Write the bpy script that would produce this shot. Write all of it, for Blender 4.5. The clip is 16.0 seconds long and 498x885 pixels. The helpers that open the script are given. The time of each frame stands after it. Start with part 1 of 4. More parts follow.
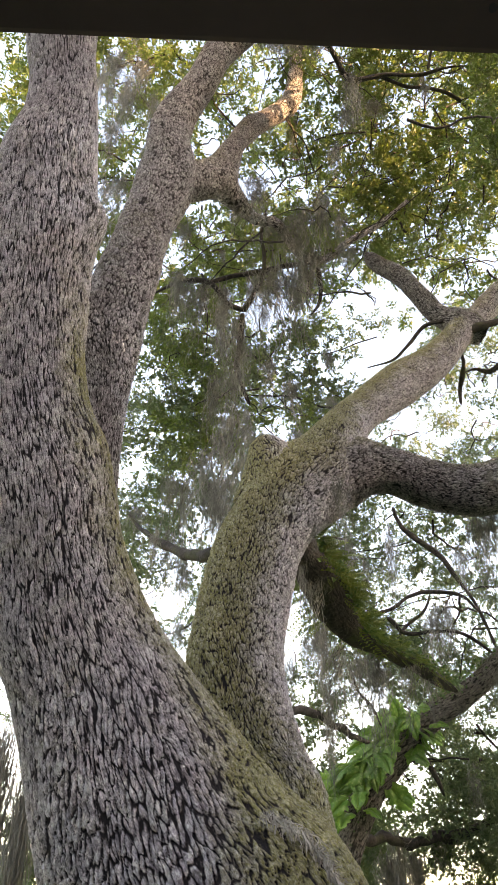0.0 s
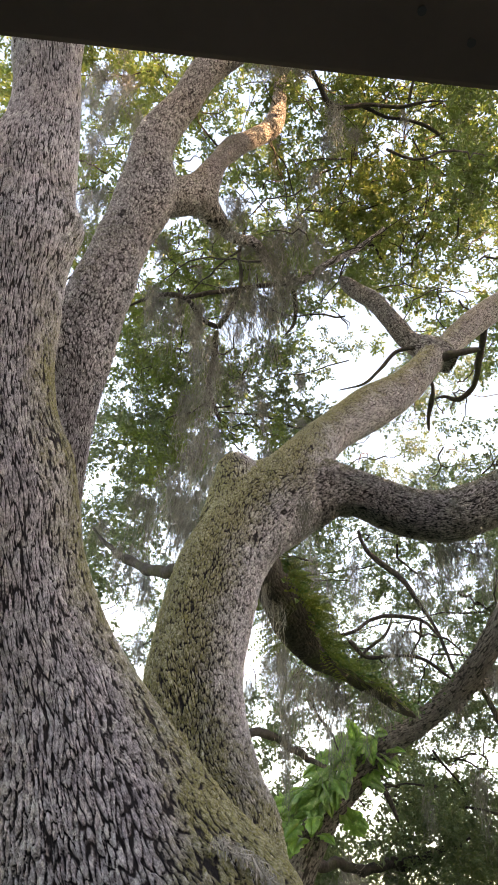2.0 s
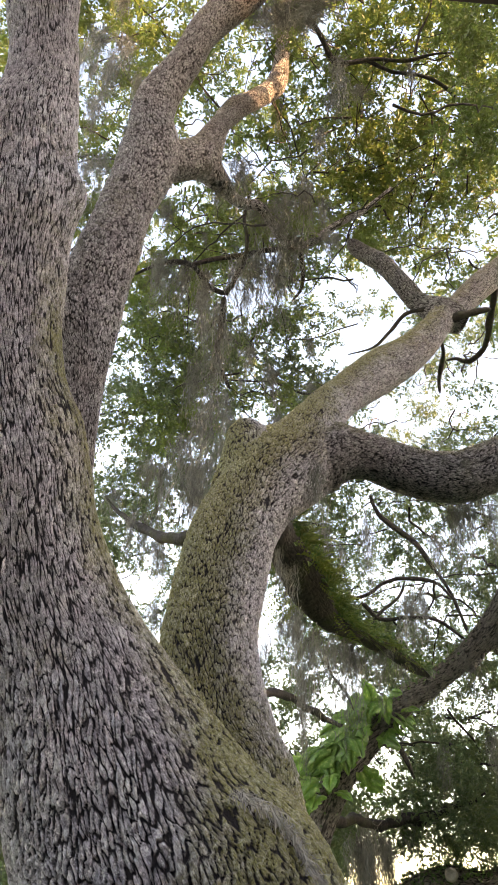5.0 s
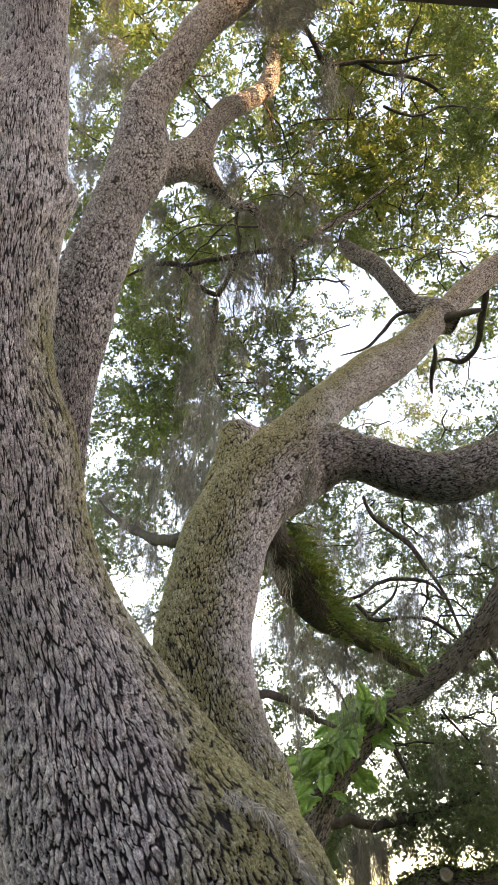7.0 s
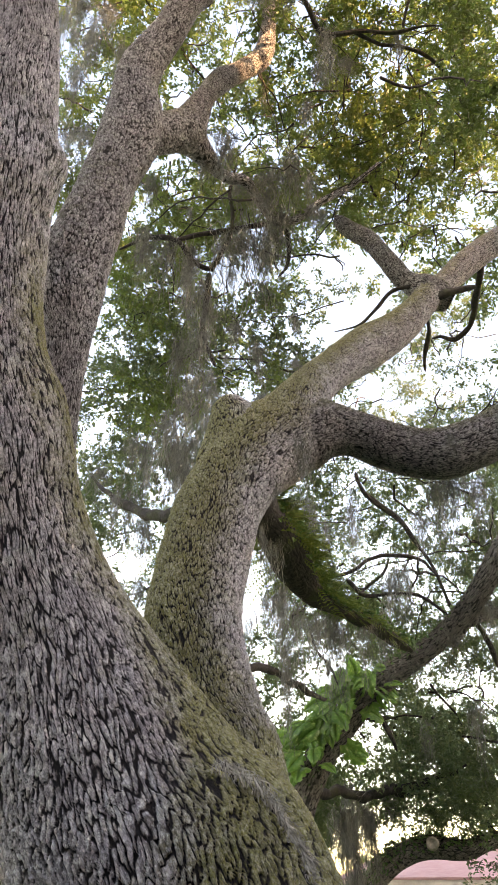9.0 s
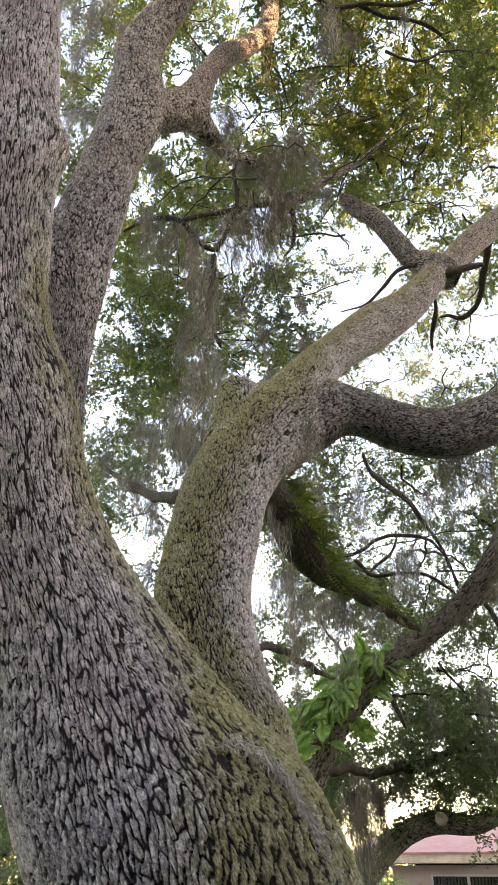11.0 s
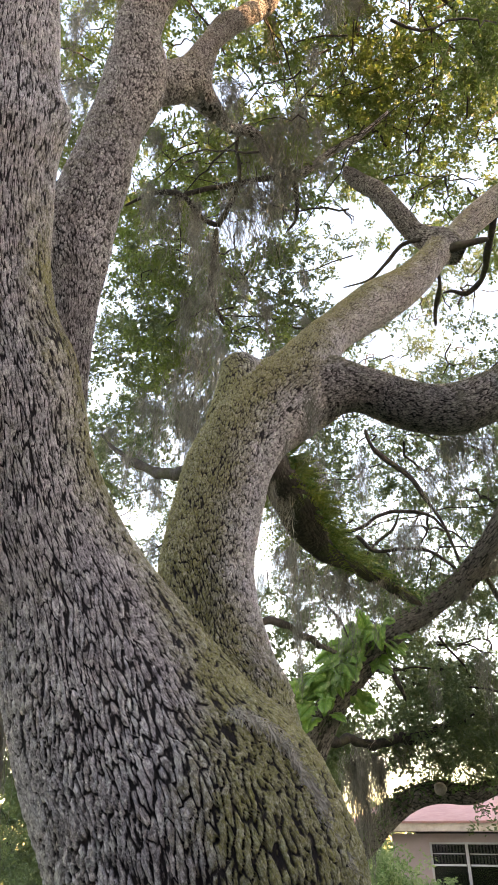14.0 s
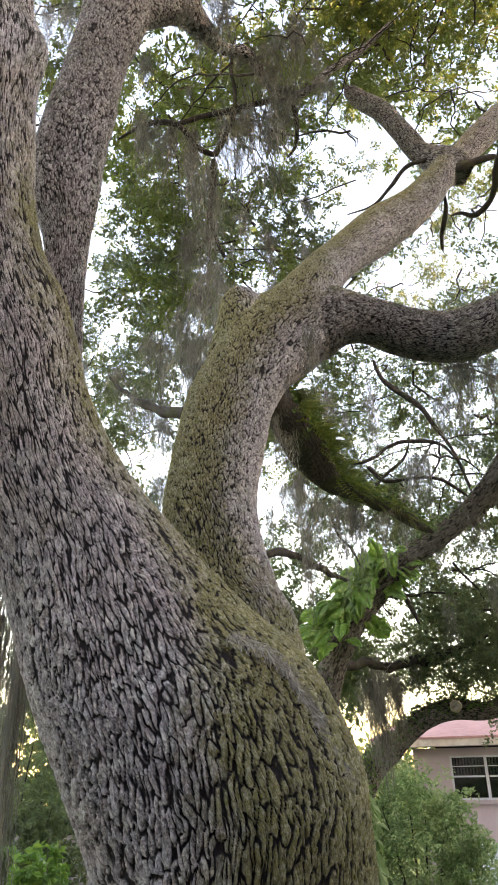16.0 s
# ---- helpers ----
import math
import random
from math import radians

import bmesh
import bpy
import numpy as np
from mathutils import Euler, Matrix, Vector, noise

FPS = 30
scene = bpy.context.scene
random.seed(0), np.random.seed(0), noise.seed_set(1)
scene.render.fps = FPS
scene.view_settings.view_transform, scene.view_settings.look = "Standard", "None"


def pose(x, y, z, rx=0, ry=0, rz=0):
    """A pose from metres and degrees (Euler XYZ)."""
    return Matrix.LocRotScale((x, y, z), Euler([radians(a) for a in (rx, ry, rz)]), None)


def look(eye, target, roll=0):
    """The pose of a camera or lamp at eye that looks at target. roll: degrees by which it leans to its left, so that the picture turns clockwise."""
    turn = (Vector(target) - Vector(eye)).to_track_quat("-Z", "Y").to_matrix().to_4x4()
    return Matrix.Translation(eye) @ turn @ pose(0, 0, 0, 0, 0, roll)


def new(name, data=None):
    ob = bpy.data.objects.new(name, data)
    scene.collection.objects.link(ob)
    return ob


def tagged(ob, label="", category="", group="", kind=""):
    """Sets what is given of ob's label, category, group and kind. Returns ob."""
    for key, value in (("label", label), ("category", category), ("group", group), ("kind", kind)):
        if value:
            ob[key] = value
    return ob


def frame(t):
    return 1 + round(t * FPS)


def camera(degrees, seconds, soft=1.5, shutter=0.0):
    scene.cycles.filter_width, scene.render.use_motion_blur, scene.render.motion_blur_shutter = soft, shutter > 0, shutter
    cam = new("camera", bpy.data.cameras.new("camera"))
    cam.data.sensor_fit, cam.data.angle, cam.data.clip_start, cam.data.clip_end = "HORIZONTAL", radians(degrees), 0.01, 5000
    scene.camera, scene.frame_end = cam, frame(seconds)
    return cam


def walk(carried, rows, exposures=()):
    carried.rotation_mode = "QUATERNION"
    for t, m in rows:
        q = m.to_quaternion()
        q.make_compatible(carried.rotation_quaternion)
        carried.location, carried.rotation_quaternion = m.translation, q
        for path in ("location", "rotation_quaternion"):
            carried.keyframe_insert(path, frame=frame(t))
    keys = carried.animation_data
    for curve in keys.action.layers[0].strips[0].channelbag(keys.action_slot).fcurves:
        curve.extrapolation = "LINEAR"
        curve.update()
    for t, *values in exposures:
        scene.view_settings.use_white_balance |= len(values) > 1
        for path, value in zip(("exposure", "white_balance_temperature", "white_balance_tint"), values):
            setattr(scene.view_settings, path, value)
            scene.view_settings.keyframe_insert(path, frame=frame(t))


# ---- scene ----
cam = camera(39.804, 16.0, soft=1.0, shutter=0.0)
PATH = [
    (0.0, (-0.0228, -0.0399, 4.4397), (-0.2640, 8.0061, 10.3730), 1.287),
    (0.5, (-0.0132, -0.0392, 4.4449), (0.0607, 7.9071, 10.5154), 0.887),
    (1.0, (-0.0214, -0.0217, 4.4394), (0.1363, 7.9654, 10.4545), 1.571),
    (1.5, (-0.0279, -0.0267, 4.4441), (0.0649, 7.8741, 10.5734), 1.816),
    (2.0, (-0.0167, -0.0321, 4.4498), (0.1745, 7.8563, 10.5929), 1.881),
    (2.5, (-0.0128, -0.0256, 4.4403), (0.1773, 7.9573, 10.4600), 1.742),
    (3.0, (-0.0136, -0.0220, 4.4384), (0.1443, 7.9907, 10.4192), 1.967),
    (3.5, (-0.0145, -0.0102, 4.4281), (0.0374, 8.1232, 10.2458), 1.528),
    (4.0, (-0.0131, -0.0122, 4.4270), (0.0435, 8.1446, 10.2117), 1.378),
    (6.5, (-0.0088, -0.0085, 4.4263), (0.0588, 8.1395, 10.2233), 0.581),
    (7.0, (-0.0034, -0.0105, 4.4296), (0.1418, 8.1331, 10.2314), 0.463),
    (7.5, (0.0010, -0.0058, 4.4260), (0.2084, 8.1520, 10.2059), 0.303),
    (8.0, (0.0023, -0.0009, 4.4228), (0.2647, 8.2021, 10.1361), 0.340),
    (8.5, (0.0033, 0.0047, 4.4168), (0.2606, 8.2706, 10.0389), 0.326),
    (9.0, (0.0011, 0.0105, 4.4146), (0.2551, 8.3294, 9.9583), 0.376),
    (9.5, (-0.0029, 0.0173, 4.4100), (0.2112, 8.3869, 9.8785), 0.404),
    (9.7, (-0.0028, 0.0178, 4.4093), (0.1765, 8.4319, 9.8103), 0.647),
    (11.8, (0.0010, 0.0195, 4.4072), (0.1538, 8.5234, 9.6665), -0.066),
    (12.0, (0.0011, 0.0195, 4.4065), (0.1509, 8.5494, 9.6236), 0.140),
    (12.5, (-0.0008, 0.0189, 4.4047), (0.1196, 8.5863, 9.5607), 0.264),
    (13.0, (0.0014, 0.0093, 4.4072), (0.1486, 8.5900, 9.5404), 0.583),
    (13.5, (0.0014, 0.0072, 4.4065), (0.1787, 8.5782, 9.5549), 0.285),
    (14.0, (-0.0051, 0.0076, 4.4032), (0.1274, 8.6468, 9.4377), 0.248),
    (14.5, (-0.0101, 0.0096, 4.3980), (0.2754, 8.7954, 9.1654), 0.171),
    (15.0, (0.0111, 0.0029, 4.3879), (0.5718, 8.9505, 8.8180), -1.480),
    (15.5, (0.0517, -0.0222, 4.3989), (0.2607, 9.1361, 8.4092), 0.277),
    (16.0, (0.0914, -0.0078, 4.3873), (-0.0301, 9.0578, 8.6063), -1.246),
]
EXPOSURES = [(0.0, 3.50, 9000, 29), (16.0, 3.50, 9000, 29)]
SKY_STRENGTH = 0.15
walk(cam, [(t, look(e, g, r)) for t, e, g, r in PATH], EXPOSURES)

# ---- light ----
SUN_FROM = Vector((1.0, -0.9, 0.22))
world = bpy.data.worlds.new("sky")
scene.world = world
world.use_nodes = True
wn = world.node_tree.nodes
sky = wn.new("ShaderNodeTexSky")
sky.sky_type = "NISHITA"
sky.sun_disc = False
sky.sun_elevation = math.atan2(SUN_FROM.z, math.hypot(SUN_FROM.x, SUN_FROM.y))
sky.sun_rotation = math.atan2(SUN_FROM.x, SUN_FROM.y)
sky.altitude = 10
sky.air_density = 1.0
sky.dust_density = 0.7
world.node_tree.links.new(sky.outputs["Color"], wn["Background"].inputs["Color"])
wn["Background"].inputs["Strength"].default_value = SKY_STRENGTH
sun_data = bpy.data.lights.new("sun", "SUN")
sun_data.energy = 3.6
sun_data.angle = radians(0.6)
sun_data.color = (1.0, 0.72, 0.42)
sun = new("sun", sun_data)
sun.matrix_world = look(SUN_FROM * 60, (0, 0, 0))

# ---- materials ----
def material(name, rough=0.8, spec=0.3):
    m = bpy.data.materials.new(name)
    m.use_nodes = True
    b = m.node_tree.nodes["Principled BSDF"]
    b.inputs["Roughness"].default_value = rough
    b.inputs["Specular IOR Level"].default_value = spec
    return m, m.node_tree.nodes, m.node_tree.links, b


def noise_tex(n, l, scale, detail=4, vec=None, rough=0.6):
    t = n.new("ShaderNodeTexNoise")
    t.inputs["Scale"].default_value = scale
    t.inputs["Detail"].default_value = detail
    t.inputs["Roughness"].default_value = rough
    if vec is not None:
        l.new(vec, t.inputs["Vector"])
    return t.outputs["Fac"]


def ramp(n, l, fac, *stops):
    r = n.new("ShaderNodeValToRGB")
    e = r.color_ramp.elements
    while len(e) < len(stops):
        e.new(0.5)
    for k, (p, c) in zip(e, stops):
        k.position = p
        k.color = (*c, 1) if len(c) == 3 else c
    l.new(fac, r.inputs["Fac"])
    return r.outputs["Color"]


def blend(n, l, fac, a, b, mode="MIX"):
    x = n.new("ShaderNodeMix")
    x.data_type, x.blend_type = "RGBA", mode
    for sock, val in ((x.inputs["Factor"], fac), (x.inputs["A"], a), (x.inputs["B"], b)):
        if isinstance(val, (int, float)):
            sock.default_value = val
        elif isinstance(val, tuple):
            sock.default_value = (*val, 1)
        else:
            l.new(val, sock)
    return x.outputs["Result"]


def maths(n, l, op, a, b=0.5, clamp=False):
    x = n.new("ShaderNodeMath")
    x.operation, x.use_clamp = op, clamp
    for sock, val in zip(x.inputs, (a, b)):
        if isinstance(val, (int, float)):
            sock.default_value = val
        else:
            l.new(val, sock)
    return x.outputs["Value"]


def bump(n, l, b, height, strength, distance):
    x = n.new("ShaderNodeBump")
    x.inputs["Strength"].default_value = strength
    x.inputs["Distance"].default_value = distance
    l.new(height, x.inputs["Height"])
    l.new(x.outputs["Normal"], b.inputs["Normal"])


def coords(n, which="Object"):
    return n.new("ShaderNodeTexCoord").outputs[which]


def attribute(n, name, out="Fac"):
    a = n.new("ShaderNodeAttribute")
    a.attribute_name = name
    return a.outputs[out]


def noise_colour(n, l, scale, vec):
    t = n.new("ShaderNodeTexNoise")
    t.inputs["Scale"].default_value = scale
    t.inputs["Detail"].default_value = 4
    l.new(vec, t.inputs["Vector"])
    return t.outputs["Color"]


def crack(n, l, vec, scale):
    """Distance to the joints of a cell pattern."""
    t = n.new("ShaderNodeTexVoronoi")
    t.feature = "DISTANCE_TO_EDGE"
    t.inputs["Scale"].default_value = scale
    l.new(vec, t.inputs["Vector"])
    return t.outputs["Distance"]


def bark_material(name, plate_a, plate_b, furrow, lichen, green, split=0.35):
    """Furrowed grey bark: plates and furrows by the relief, lichen and algae in patches."""
    m, n, l, b = material(name, 0.9, 0.2)
    co = coords(n)
    grain = attribute(n, "grain", "Vector")
    fine = noise_tex(n, l, 9.0, 8, grain, 0.78)
    tint = noise_tex(n, l, 1.3, 3, co)
    tone = noise_tex(n, l, 75, 8, co, 0.8)
    mixed = maths(n, l, "ADD", maths(n, l, "MULTIPLY", attribute(n, "plate"), 0.42), maths(n, l, "MULTIPLY", maths(n, l, "SUBTRACT", tone, 0.35), 1.6))
    plate = blend(n, l, ramp(n, l, mixed, (0.26, (0, 0, 0)), (0.66, (1, 1, 1))), plate_a, plate_b)
    plate = blend(n, l, maths(n, l, "MULTIPLY", ramp(n, l, tint, (0.4, (0, 0, 0)), (0.65, (1, 1, 1))), 0.45), plate, tuple(0.9 * c for c in plate_a[:1]) + (plate_a[1] * 0.82, plate_a[2] * 0.84))
    spots = ramp(n, l, noise_tex(n, l, 12, 6, co, 0.8), (0.54, (0, 0, 0)), (0.60, (1, 1, 1)))
    flecks = ramp(n, l, noise_tex(n, l, 42, 5, co, 0.75), (0.56, (0, 0, 0)), (0.61, (1, 1, 1)))
    col = blend(n, l, maths(n, l, "MULTIPLY", maths(n, l, "MAXIMUM", spots, flecks), 0.75), plate, lichen)
    patch = noise_tex(n, l, 13, 7, co, 0.8)
    broad = noise_tex(n, l, 3.2, 4, co, 0.6)
    spread = maths(n, l, "ADD", maths(n, l, "MULTIPLY", patch, 0.65), maths(n, l, "MULTIPLY", broad, 0.35))
    cover = maths(n, l, "SUBTRACT", maths(n, l, "ADD", attribute(n, "moss"), spread), 0.60)
    cover = maths(n, l, "MULTIPLY", cover, 3.8, True)
    cover = maths(n, l, "MULTIPLY", cover, maths(n, l, "MULTIPLY", ramp(n, l, tone, (0.40, (1, 1, 1)), (0.62, (0.64, 0.64, 0.64))), 0.92))
    col = blend(n, l, cover, col, blend(n, l, fine, tuple(1.25 * c for c in green), tuple(0.5 * c for c in green)))
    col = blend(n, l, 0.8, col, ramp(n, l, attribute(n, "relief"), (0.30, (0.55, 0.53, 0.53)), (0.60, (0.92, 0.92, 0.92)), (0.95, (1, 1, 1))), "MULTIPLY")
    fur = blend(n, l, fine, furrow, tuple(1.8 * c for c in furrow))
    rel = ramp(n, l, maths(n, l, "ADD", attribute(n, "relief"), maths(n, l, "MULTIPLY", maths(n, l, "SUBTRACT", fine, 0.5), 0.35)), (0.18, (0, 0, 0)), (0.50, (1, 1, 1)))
    bent = blend(n, l, 0.22, grain, noise_colour(n, l, 5.0, grain), "ADD")
    wide_crack = crack(n, l, bent, 2.2)
    fine_crack = crack(n, l, bent, 8.5)
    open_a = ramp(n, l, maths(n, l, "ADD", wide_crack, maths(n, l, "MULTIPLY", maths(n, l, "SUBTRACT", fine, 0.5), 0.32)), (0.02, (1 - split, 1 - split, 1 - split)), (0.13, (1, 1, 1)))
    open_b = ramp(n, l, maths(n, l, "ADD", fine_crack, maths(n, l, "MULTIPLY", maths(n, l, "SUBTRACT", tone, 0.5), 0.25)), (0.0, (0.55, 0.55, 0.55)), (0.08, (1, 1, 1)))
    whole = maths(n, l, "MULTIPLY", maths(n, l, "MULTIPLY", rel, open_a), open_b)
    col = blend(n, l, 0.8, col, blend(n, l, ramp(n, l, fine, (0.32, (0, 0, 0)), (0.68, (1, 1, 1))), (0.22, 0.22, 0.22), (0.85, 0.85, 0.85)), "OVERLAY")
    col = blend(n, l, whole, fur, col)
    l.new(col, b.inputs["Base Color"])
    bump(n, l, b, maths(n, l, "ADD", maths(n, l, "ADD", fine, tone), whole), 1.0, 0.018)
    return m


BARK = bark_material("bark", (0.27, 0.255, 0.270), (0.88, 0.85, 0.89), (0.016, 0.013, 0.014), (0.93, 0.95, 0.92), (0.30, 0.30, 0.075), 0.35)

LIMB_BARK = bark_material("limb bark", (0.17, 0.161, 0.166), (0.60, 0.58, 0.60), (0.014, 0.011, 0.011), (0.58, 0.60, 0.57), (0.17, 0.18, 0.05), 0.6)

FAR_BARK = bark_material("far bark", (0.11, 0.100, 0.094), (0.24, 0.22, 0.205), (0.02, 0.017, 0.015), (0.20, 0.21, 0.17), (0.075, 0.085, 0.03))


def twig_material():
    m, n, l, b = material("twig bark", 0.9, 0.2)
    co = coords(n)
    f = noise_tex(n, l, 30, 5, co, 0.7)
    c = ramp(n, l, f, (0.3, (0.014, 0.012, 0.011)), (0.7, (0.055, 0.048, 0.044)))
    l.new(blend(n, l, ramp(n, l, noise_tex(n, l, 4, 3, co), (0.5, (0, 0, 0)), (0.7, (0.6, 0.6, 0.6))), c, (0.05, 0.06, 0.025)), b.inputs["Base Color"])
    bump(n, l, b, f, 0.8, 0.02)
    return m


TWIG = twig_material()


def leaf_material(name, dark, light, warm, through_col, share=0.35, gloss=0.4):
    """Thin leaves: each one its own tone, part of the light passes through."""
    m, n, l, b = material(name, 0.45, gloss)
    rnd = n.new("ShaderNodeNewGeometry").outputs["Random Per Island"]
    patch = noise_tex(n, l, 0.55, 3, coords(n))
    base = ramp(n, l, rnd, (0.0, dark), (0.7, light), (1.0, warm))
    base = blend(n, l, ramp(n, l, patch, (0.42, (0, 0, 0)), (0.60, (0.8, 0.8, 0.8))), base, tuple(0.8 * c for c in dark))
    base = blend(n, l, ramp(n, l, noise_tex(n, l, 1.1, 3, coords(n)), (0.51, (0, 0, 0)), (0.62, (0.7, 0.7, 0.7))), base, warm)
    l.new(base, b.inputs["Base Color"])
    t = n.new("ShaderNodeBsdfTranslucent")
    l.new(blend(n, l, rnd, through_col, warm), t.inputs["Color"])
    s = n.new("ShaderNodeMixShader")
    s.inputs["Fac"].default_value = share
    l.new(b.outputs["BSDF"], s.inputs[1])
    l.new(t.outputs["BSDF"], s.inputs[2])
    l.new(s.outputs["Shader"], n["Material Output"].inputs["Surface"])
    return m


OAK_LEAF = leaf_material("oak leaf", (0.017, 0.040, 0.013), (0.058, 0.108, 0.026), (0.125, 0.155, 0.04), (0.20, 0.31, 0.06), 0.45)
FAR_LEAF = leaf_material("far oak leaf", (0.017, 0.040, 0.027), (0.052, 0.095, 0.054), (0.115, 0.145, 0.06), (0.18, 0.26, 0.08), 0.4)
SHRUB_LEAF = leaf_material("shrub leaf", (0.055, 0.12, 0.05), (0.16, 0.28, 0.11), (0.36, 0.46, 0.24), (0.14, 0.28, 0.06))
BROAD_LEAF = leaf_material("broad leaf", (0.025, 0.08, 0.02), (0.06, 0.17, 0.04), (0.16, 0.28, 0.05), (0.14, 0.30, 0.05))
IVY_LEAF = leaf_material("ivy leaf", (0.02, 0.05, 0.015), (0.05, 0.10, 0.03), (0.09, 0.16, 0.04), (0.10, 0.20, 0.04), 0.25)
FERN_LEAF = leaf_material("fern leaf", (0.05, 0.09, 0.015), (0.10, 0.16, 0.03), (0.17, 0.20, 0.04), (0.16, 0.24, 0.03), 0.3)
MOSS_STRAND = leaf_material("moss strand", (0.055, 0.056, 0.050), (0.14, 0.14, 0.125), (0.24, 0.24, 0.21), (0.15, 0.14, 0.12), 0.25, 0.1)


def plain_material(name, a, b_col, scale=8, rough=0.7, spec=0.3, relief=0.3, dist=0.01):
    m, n, l, b = material(name, rough, spec)
    co = coords(n)
    big = noise_tex(n, l, scale * 0.12, 4, co)
    small = noise_tex(n, l, scale, 5, co, 0.7)
    f = maths(n, l, "ADD", maths(n, l, "MULTIPLY", big, 0.6), maths(n, l, "MULTIPLY", small, 0.4))
    l.new(ramp(n, l, f, (0.36, a), (0.64, b_col)), b.inputs["Base Color"])
    bump(n, l, b, small, relief, dist)
    return m


GRASS = plain_material("grass", (0.035, 0.07, 0.02), (0.10, 0.15, 0.045), 20, 0.9, 0.2, 0.8, 0.05)
WALL_PINK = plain_material("mauve wall paint", (0.33, 0.26, 0.275), (0.38, 0.305, 0.32), 14, 0.85, 0.25, 0.35, 0.006)
ROOF_RED = plain_material("red roof covering", (0.30, 0.15, 0.14), (0.42, 0.24, 0.22), 5, 0.8, 0.3, 0.3, 0.01)
FASCIA = plain_material("stained cream paint", (0.36, 0.30, 0.25), (0.66, 0.58, 0.50), 6, 0.7, 0.3, 0.2, 0.004)
WHITE_METAL = plain_material("white frame metal", (0.34, 0.34, 0.37), (0.46, 0.46, 0.50), 10, 0.45, 0.4, 0.1, 0.002)
GREY_METAL = plain_material("grey awning metal", (0.42, 0.46, 0.54), (0.60, 0.64, 0.72), 4, 0.45, 0.5, 0.1, 0.004)
DARK_WOOD = plain_material("dark painted beam", (0.040, 0.030, 0.029), (0.065, 0.049, 0.047), 7, 0.8, 0.2, 0.3, 0.003)
SHINGLE = plain_material("brown shingle", (0.10, 0.085, 0.08), (0.22, 0.19, 0.175), 12, 0.9, 0.2, 0.6, 0.01)
CONCRETE = plain_material("concrete", (0.32, 0.31, 0.29), (0.44, 0.43, 0.40), 10, 0.9, 0.2, 0.4, 0.005)
BLIND = plain_material("dim blind slat", (0.07, 0.07, 0.078), (0.11, 0.11, 0.12), 10, 0.6, 0.3, 0.1, 0.002)
DARK_ROOM = plain_material("dark room", (0.02, 0.02, 0.022), (0.035, 0.035, 0.04), 5, 0.9, 0.2, 0.1, 0.002)
CUT_WOOD = plain_material("weathered cut wood", (0.13, 0.12, 0.10), (0.28, 0.26, 0.22), 30, 0.9, 0.2, 0.5, 0.01)


def glass_material():
    m, n, l, b = material("window glass", 0.06, 0.6)
    b.inputs["Base Color"].default_value = (0.55, 0.57, 0.60, 1)
    b.inputs["Transmission Weight"].default_value = 1.0
    l.new(maths(n, l, "MULTIPLY", noise_tex(n, l, 2, 3, coords(n)), 0.12), b.inputs["Roughness"])
    return m


GLASS = glass_material()


def pothos_material():
    m, n, l, b = material("variegated leaf", 0.35, 0.5)
    co = coords(n)
    st = noise_tex(n, l, 7, 4, co, 0.7)
    inf = n.new("ShaderNodeObjectInfo").outputs["Random"]
    g = ramp(n, l, st, (0.40, (0.035, 0.105, 0.020)), (0.56, (0.10, 0.22, 0.042)), (0.68, (0.40, 0.46, 0.19)))
    g = blend(n, l, maths(n, l, "MULTIPLY", inf, 0.5), g, (0.04, 0.12, 0.025))
    l.new(g, b.inputs["Base Color"])
    t = n.new("ShaderNodeBsdfTranslucent")
    t.inputs["Color"].default_value = (0.22, 0.42, 0.07, 1)
    s = n.new("ShaderNodeMixShader")
    s.inputs["Fac"].default_value = 0.35
    l.new(b.outputs["BSDF"], s.inputs[1])
    l.new(t.outputs["BSDF"], s.inputs[2])
    l.new(s.outputs["Shader"], n["Material Output"].inputs["Surface"])
    return m


POTHOS = pothos_material()

IVY_STEM = plain_material("green stem", (0.06, 0.09, 0.03), (0.13, 0.16, 0.06), 12, 0.6, 0.3, 0.3, 0.005)
PALE_MOSS = plain_material("pale moss", (0.21, 0.205, 0.18), (0.36, 0.35, 0.31), 30, 0.9, 0.1, 0.1, 0.002)

# ---- mesh tools ----
rng = np.random.default_rng(7)


def thing(name, at, label, category, group="", kind=""):
    e = new(name)
    e.location = at
    return tagged(e, label, category, group, kind)


def mesh_data(name, verts, faces, mat, smooth=False):
    """A mesh from arrays; faces all have the same number of corners."""
    verts, faces = np.asarray(verts, float), np.asarray(faces, np.int64)
    me = bpy.data.meshes.new(name)
    k = faces.shape[1]
    me.vertices.add(len(verts))
    me.vertices.foreach_set("co", verts.astype(np.float32).ravel())
    me.loops.add(faces.size)
    me.loops.foreach_set("vertex_index", faces.ravel().astype(np.int32))
    me.polygons.add(len(faces))
    me.polygons.foreach_set("loop_start", np.arange(0, faces.size, k, dtype=np.int32))
    me.polygons.foreach_set("use_smooth", np.full(len(faces), smooth))
    me.update(calc_edges=True)
    me.materials.append(mat)
    return me


def child(ob, parent):
    """Hangs ob under parent and leaves it where it stands."""
    if parent is not None:
        ob.parent = parent
        ob.matrix_parent_inverse = Matrix.Translation(-parent.location)
    return ob


def part(name, bm, mat, parent, label=""):
    """Links a bmesh as one mesh object under a thing or a part."""
    me = bpy.data.meshes.new(name)
    bm.to_mesh(me)
    bm.free()
    me.materials.append(mat)
    ob = child(new(name, me), parent)
    return tagged(ob, label)


